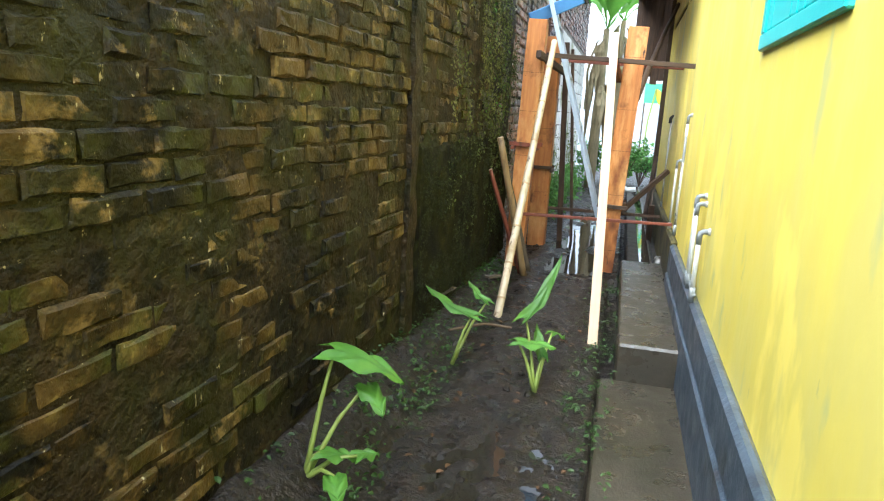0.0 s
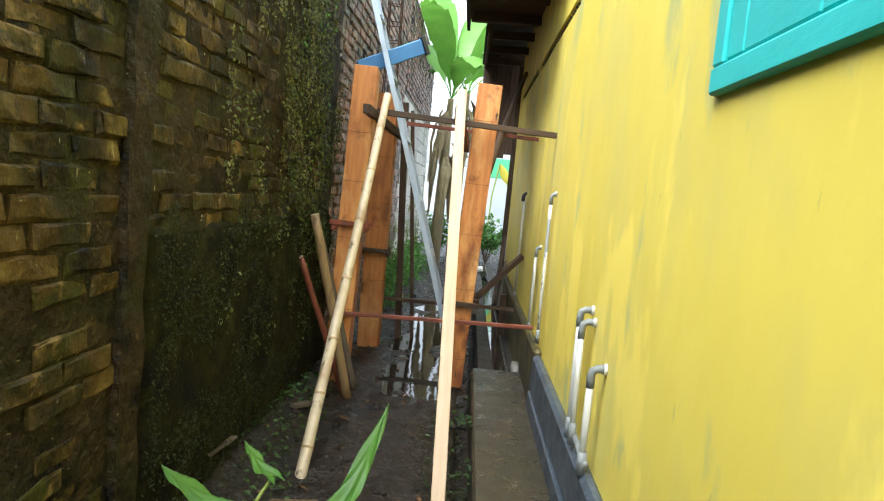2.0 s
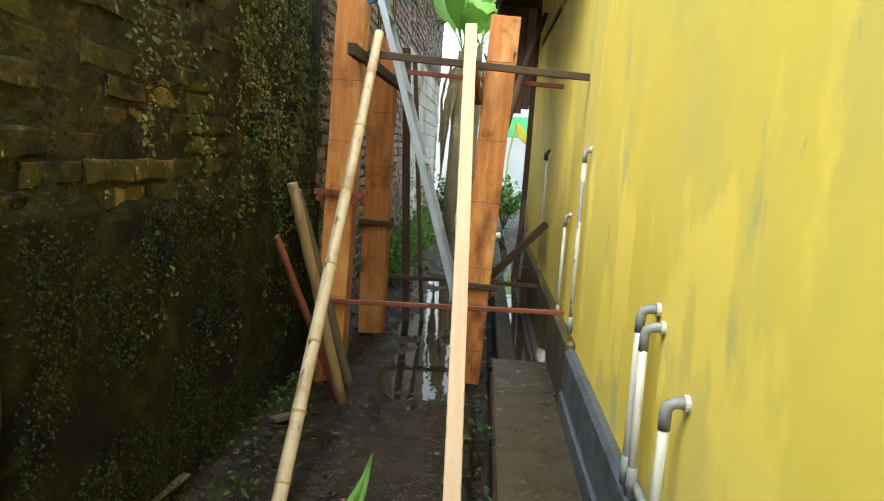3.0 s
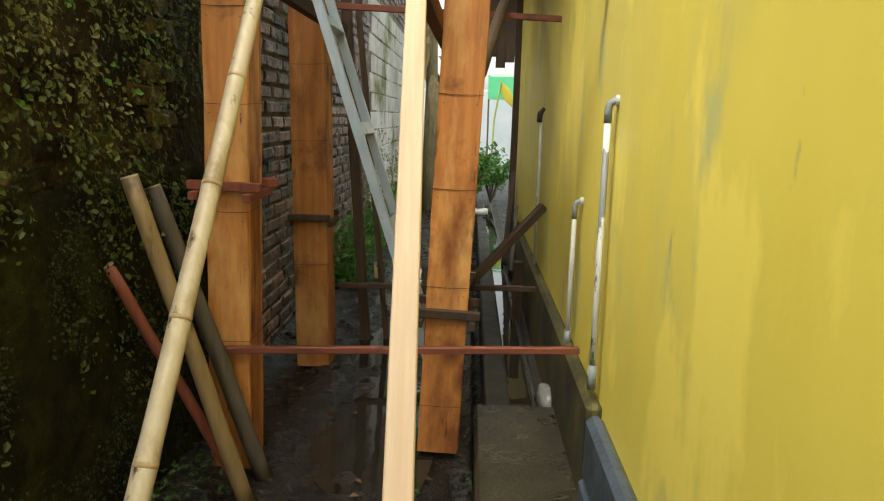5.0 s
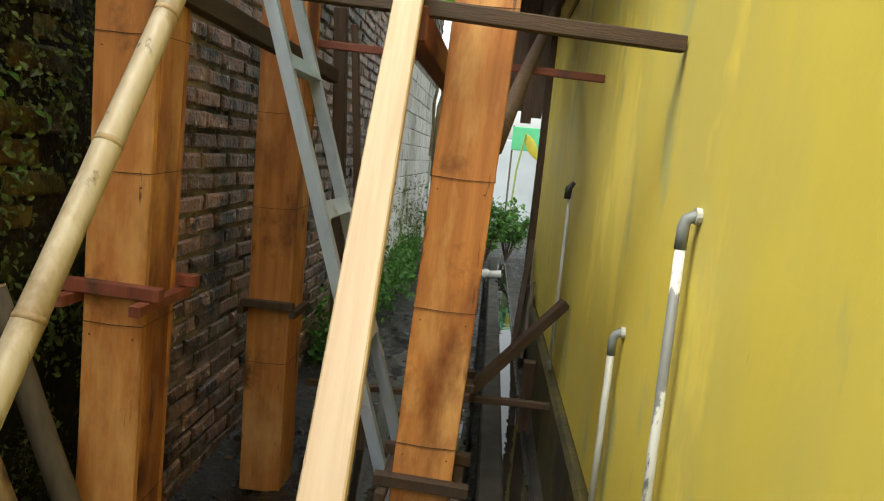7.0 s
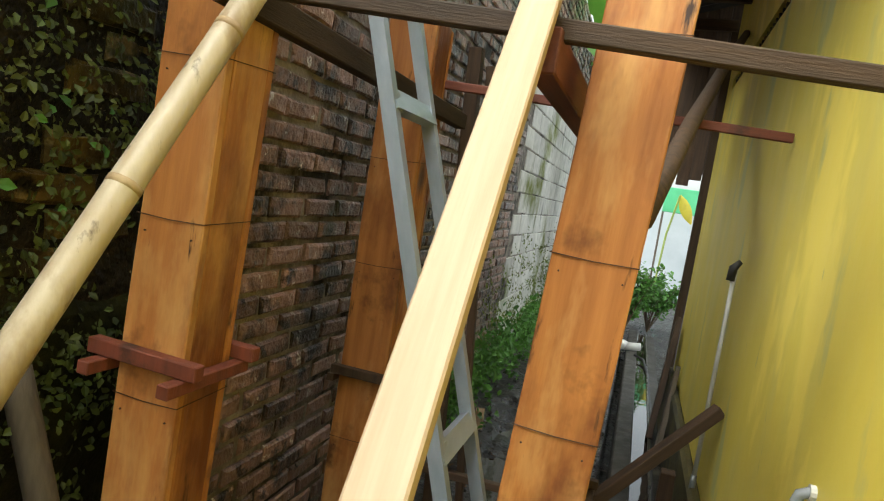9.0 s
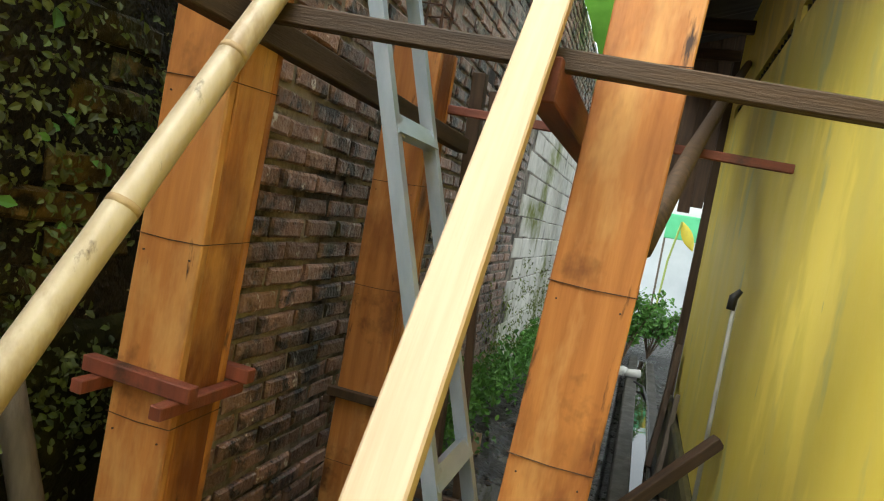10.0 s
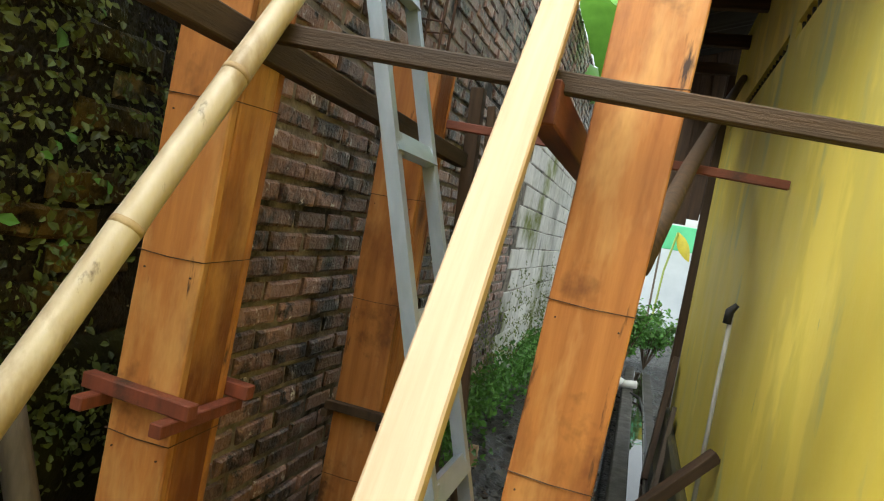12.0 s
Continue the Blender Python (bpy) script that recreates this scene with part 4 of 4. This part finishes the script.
def banana(base, height, leaves, label, seed):
    r = random.Random(seed)
    g = thing("banana_plant", base, label, "banana plant", "banana plants")
    base = Vector(base)
    top = base + Vector((0.05, 0.0, height))
    part("trunk", tube_bm([base, base.lerp(top, 0.5), top], [0.10, 0.085, 0.05], 12), M_TRUNK, g, smooth=True)
    for heading, ln, rise in leaves:
        h = radians(heading)
        d = Vector((math.sin(h), math.cos(h), 0))
        side = Vector((d.y, -d.x, 0))
        bm = bmesh.new()
        rows = []
        for i in range(25):
            f = i / 24
            p = top + d * ln * f * (0.75 + 0.1 * rise) + Vector((0, 0, ln * (rise * f - (0.75 + 0.2 * rise) * f * f)))
            half = 0.19 * ln ** 0.5 * (math.sin(math.pi * min(1, max(0, f - 0.12) / 0.88)) ** 0.6 if f > 0.12 else 0.02) + 0.006
            row = []
            for s in (-1, -0.5, 0, 0.5, 1):
                tear = r.uniform(-0.05, 0.04) * abs(s)
                row.append(bm.verts.new(p + side * s * half + Vector((0, 0, -0.25 * half * abs(s) + tear))))
            rows.append(row)
        for a, b in zip(rows, rows[1:]):
            for j in range(4):
                bm.faces.new((a[j], a[j + 1], b[j + 1], b[j]))
        part("leaf", bm, M_BANANA, g, smooth=True)
    for k in range(9):
        h = k * 2.4 + seed
        z0 = height * r.uniform(0.55, 0.98)
        ln, wd = r.uniform(0.7, 1.3), r.uniform(0.05, 0.11)
        out = Vector((math.cos(h), math.sin(h), 0))
        side = Vector((-out.y, out.x, 0))
        bm = bmesh.new()
        rows = []
        for i in range(11):
            f = i / 10
            c = base + out * (0.09 + 0.16 * math.sin(min(1.6, f * 2.4)) + r.uniform(-0.012, 0.012)) + Vector((0.05 * z0 / height, 0, z0 - ln * f * f * 0.6 - ln * f * 0.4))
            hw = wd * math.sin(math.pi * min(0.97, 0.08 + 0.9 * f)) * r.uniform(0.75, 1.1)
            rows.append([bm.verts.new(c - side * hw), bm.verts.new(c + out * 0.025), bm.verts.new(c + side * hw)])
        for a, b in zip(rows, rows[1:]):
            for j in range(2):
                bm.faces.new((a[j], a[j + 1], b[j + 1], b[j]))
        part("dry_leaf", bm, M_TRUNK, g, "withered brown hanging leaf")
    return g


banana((-0.28, 11.6, -0.1), 2.8, [(20, 1.9, 2.2), (100, 1.6, 1.4), (-50, 1.5, 1.8), (160, 1.5, 1.2), (60, 1.9, 2.5), (200, 1.4, 2.0), (120, 1.7, 2.1), (-20, 1.6, 2.6)], "banana plant with broad light green leaves", 4)
banana((-0.05, 13.6, -0.1), 3.2, [(10, 1.6, 1.4), (80, 1.5, 1.2), (150, 1.5, 1.3), (-100, 1.6, 1.5), (-40, 1.5, 1.7), (230, 1.4, 1.0)], "tall banana plant beyond the alley", 7)

# beyond the alley
tagged(part("white_wall", slab(-3.5, 5.0, 18.0, 18.2, -0.3, 1.85, 0.02), M_WHITE), "white limewashed garden wall behind the plants", "wall", kind="structure")
sh = tagged(part("green_sheet", slab(0.62, 1.6, 17.2, 17.24, 1.62, 2.1, 0.01), M_GREEN_SHEET), "green plastic sheet hung over the white wall", "sheet")
for x in (0.64, 1.58):
    part("sheet_pole", tube_bm([(x, 17.28, -0.15), (x, 17.28, 2.12)], 0.02, 8), M_GREYWOOD, sh)
yl = thing("yellow_leaf", (0.98, 16.8, 1.3), "single yellowed banana leaf on a stalk", "leaf")
bm = bmesh.new()
rows = []
for i in range(9):
    f = i / 8
    hw = 0.12 * math.sin(math.pi * (0.06 + 0.9 * f))
    rows.append([bm.verts.new((0.88 + 0.28 * f + s * hw * 0.7, 16.8 + abs(s) * 0.03, 1.95 - 0.5 * f + s * hw * 0.5)) for s in (-1, 0, 1)])
for a, b in zip(rows, rows[1:]):
    for j in range(2):
        bm.faces.new((a[j], a[j + 1], b[j + 1], b[j]))
part("blade", bm, M_DRYLEAF, yl, smooth=True)
part("stalk", tube_bm([(0.7, 16.85, -0.15), (0.76, 16.85, 1.2), (0.88, 16.81, 1.95)], 0.02, 6), M_STEM, yl)

rc = random.Random(77)
clods = []
for _ in range(520):
    x, y = rc.uniform(-0.72, 0.30), rc.uniform(0.3, 9.0)
    s = rc.choice((0.006, 0.008, 0.010, 0.014, 0.02))
    base = Vector((x, y, ground_z(min(x, 0.22), y) + s * 0.2))
    ring = [base + Vector((math.cos(k * 1.047) * s * rc.uniform(0.7, 1.4), math.sin(k * 1.047) * s * rc.uniform(0.7, 1.4), rc.uniform(-0.2, 0.3) * s)) for k in range(6)]
    top = base + Vector((rc.uniform(-0.3, 0.3) * s, rc.uniform(-0.3, 0.3) * s, s * rc.uniform(0.5, 1.0)))
    low = [p - Vector((0, 0, s * 0.8)) for p in ring]
    clods.append(([tuple(p) for p in [top, *ring, *low]], [(0, k + 1, (k + 1) % 6 + 1) for k in range(6)] + [(k + 1, k + 7, (k + 1) % 6 + 7, (k + 1) % 6 + 1) for k in range(6)]))
tagged(new("pebbles", merged_mesh("pebbles", clods, M_MUD)), "mud clods and pebbles scattered over the ground", "pebbles", kind="stuff")

# small loose things
spots = []
for _ in range(420):
    y = rnd.uniform(8.6, 13.5)
    z = abs(rnd.gauss(0, 0.42))
    if z < 1.1 + 0.3 * noise.noise(Vector((y * 2, 3, 1))):
        spots += [Vector((-0.722 + rnd.uniform(0, 0.02), y + rnd.gauss(0, 0.05), z + rnd.gauss(0, 0.04))) for _ in range(9)]
scatter_leaves("wall_moss", spots, 0.026, M_LIME, "lime green moss spreading up the pale block wall", "moss", lambda r: Vector((1, r.uniform(-.8, .8), r.uniform(-.3, 1))), 41)
tagged(part("garden_hose", tube_bm([(0.612, 5.55, -0.036), (0.616, 6.2, -0.036), (0.610, 7.4, -0.036), (0.618, 8.8, -0.036), (0.606, 10.2, -0.034), (0.56, 10.7, 0.0), (0.47, 10.8, 0.012)], 0.012, 8), M_BLACK, smooth=True),
       "dark rubber hose lying along the drain", "hose")
stub = thing("drain_pipe", (0.42, 11.0, 0.03), "short white plastic drain pipe with elbow at the drain end", "pipe")
part("tube", tube_bm([(0.36, 11.0, 0.045), (0.52, 11.03, 0.06)], 0.042, 12), M_PVC, stub, smooth=True)
part("elbow", tube_bm([(0.30, 11.0, 0.02), (0.31, 11.0, 0.05), (0.335, 11.0, 0.065), (0.37, 11.0, 0.05)], 0.048, 12), M_PVC, stub, smooth=True)
tagged(beam("wood_offcut", (-0.63, 4.19, 0.02), (-0.53, 4.36, 0.0), 0.045, 0.02, M_GREYWOOD, seed=3), "tan timber offcut lying in the mud", "offcut")
tagged(beam("wood_splinter", (-0.745, 3.31, 0.10), (-0.72, 3.55, 0.09), 0.03, 0.012, M_GREYWOOD, seed=4), "pale wooden splinter at the wall foot", "offcut")
tagged(beam("wood_chip", (-0.40, 7.6, -0.03), (-0.41, 7.62, 0.12), 0.05, 0.02, M_PALE, seed=6), "small upright chip of pale wood", "offcut")
tagged(part("twig", tube_bm([(-0.62, 3.05, -0.03), (-0.45, 3.25, -0.03), (-0.30, 3.36, -0.07)], 0.009, 6), M_BRANCH), "dark twig lying on mud", "twig")
bm = bmesh.new()
bmesh.ops.create_icosphere(bm, subdivisions=3, radius=1)
for v in bm.verts:
    n = noise.noise(v.co * 1.7)
    v.co = Vector((v.co.x * 0.038, v.co.y * 0.085, v.co.z * 0.055)) * (1 + 0.25 * n)
tagged(part("plastic_bag", bm, M_PLASTIC, None, "", pose(0.655, 5.45, 0.005, 15, 0, 5), smooth=True), "crumpled dusty plastic bag lying in the drain", "bag")

# ---- bricks and blocks, last ----
def crumbled_shade(y, z):
    """How likely a brick is left out: the foot is eroded, and the dark mortar bared there also stands in for shade."""
    edge = 0.80 + 0.25 * noise.noise(Vector((y * 1.3, 7, 2)))
    return 0.34 if z < edge - 0.12 else 0.2 if z < edge + 0.1 else 0.05


no_brick_band = lambda y: 2.62 < y < 2.76
lay_bricks(wall_near, "brick", lambda y: near_x(y) - 0.013, -3.9, 5.18, -0.2, 2.7, 0.215, 0.062, 0.010, M_OLD_BRICK, brick_shapes(0.04, 0.215, 0.062, 14, 0.006, 4),
           lambda y, z: 0.55 < y < 3.1 and 0.3 < z < 2.3,
           lambda y, z, r: no_brick_band(y) or (2.74 < y and z < plaster_edge(y)) or r.random() < (crumbled_shade(y, z) if y < 3.9 else 0.55), 0.008, 12, "far_bricks")
lay_bricks(wall_far, "brick", lambda y: -0.742, 5.22, 9.3, -0.05, 3.7, 0.195, 0.055, 0.02, M_BRICK, brick_shapes(0.04, 0.195, 0.055, 10, 0.003, 9),
           lambda y, z: 5.1 < y < 7.6 and 0.2 < z < 2.4, lambda y, z, r: r.random() < 0.015, 0.006, 22, "far_bricks")
lay_bricks(wall_far, "block", lambda y: -0.751, 9.32, 14.38, -0.05, 2.45, 0.38, 0.18, 0.009, M_BLOCK, brick_shapes(0.05, 0.38, 0.18, 6, 0.0015, 19),
           lambda y, z: True, lambda y, z, r: False, 0.003, 32, "far_blocks")
lay_bricks(wall_far, "upper_brick", lambda y: -0.732, 9.32, 14.38, 2.47, 3.7, 0.195, 0.055, 0.02, M_BRICK, brick_shapes(0.04, 0.195, 0.055, 6, 0.006, 29),
           lambda y, z: False, lambda y, z, r: False, 0.006, 42, "upper_bricks")
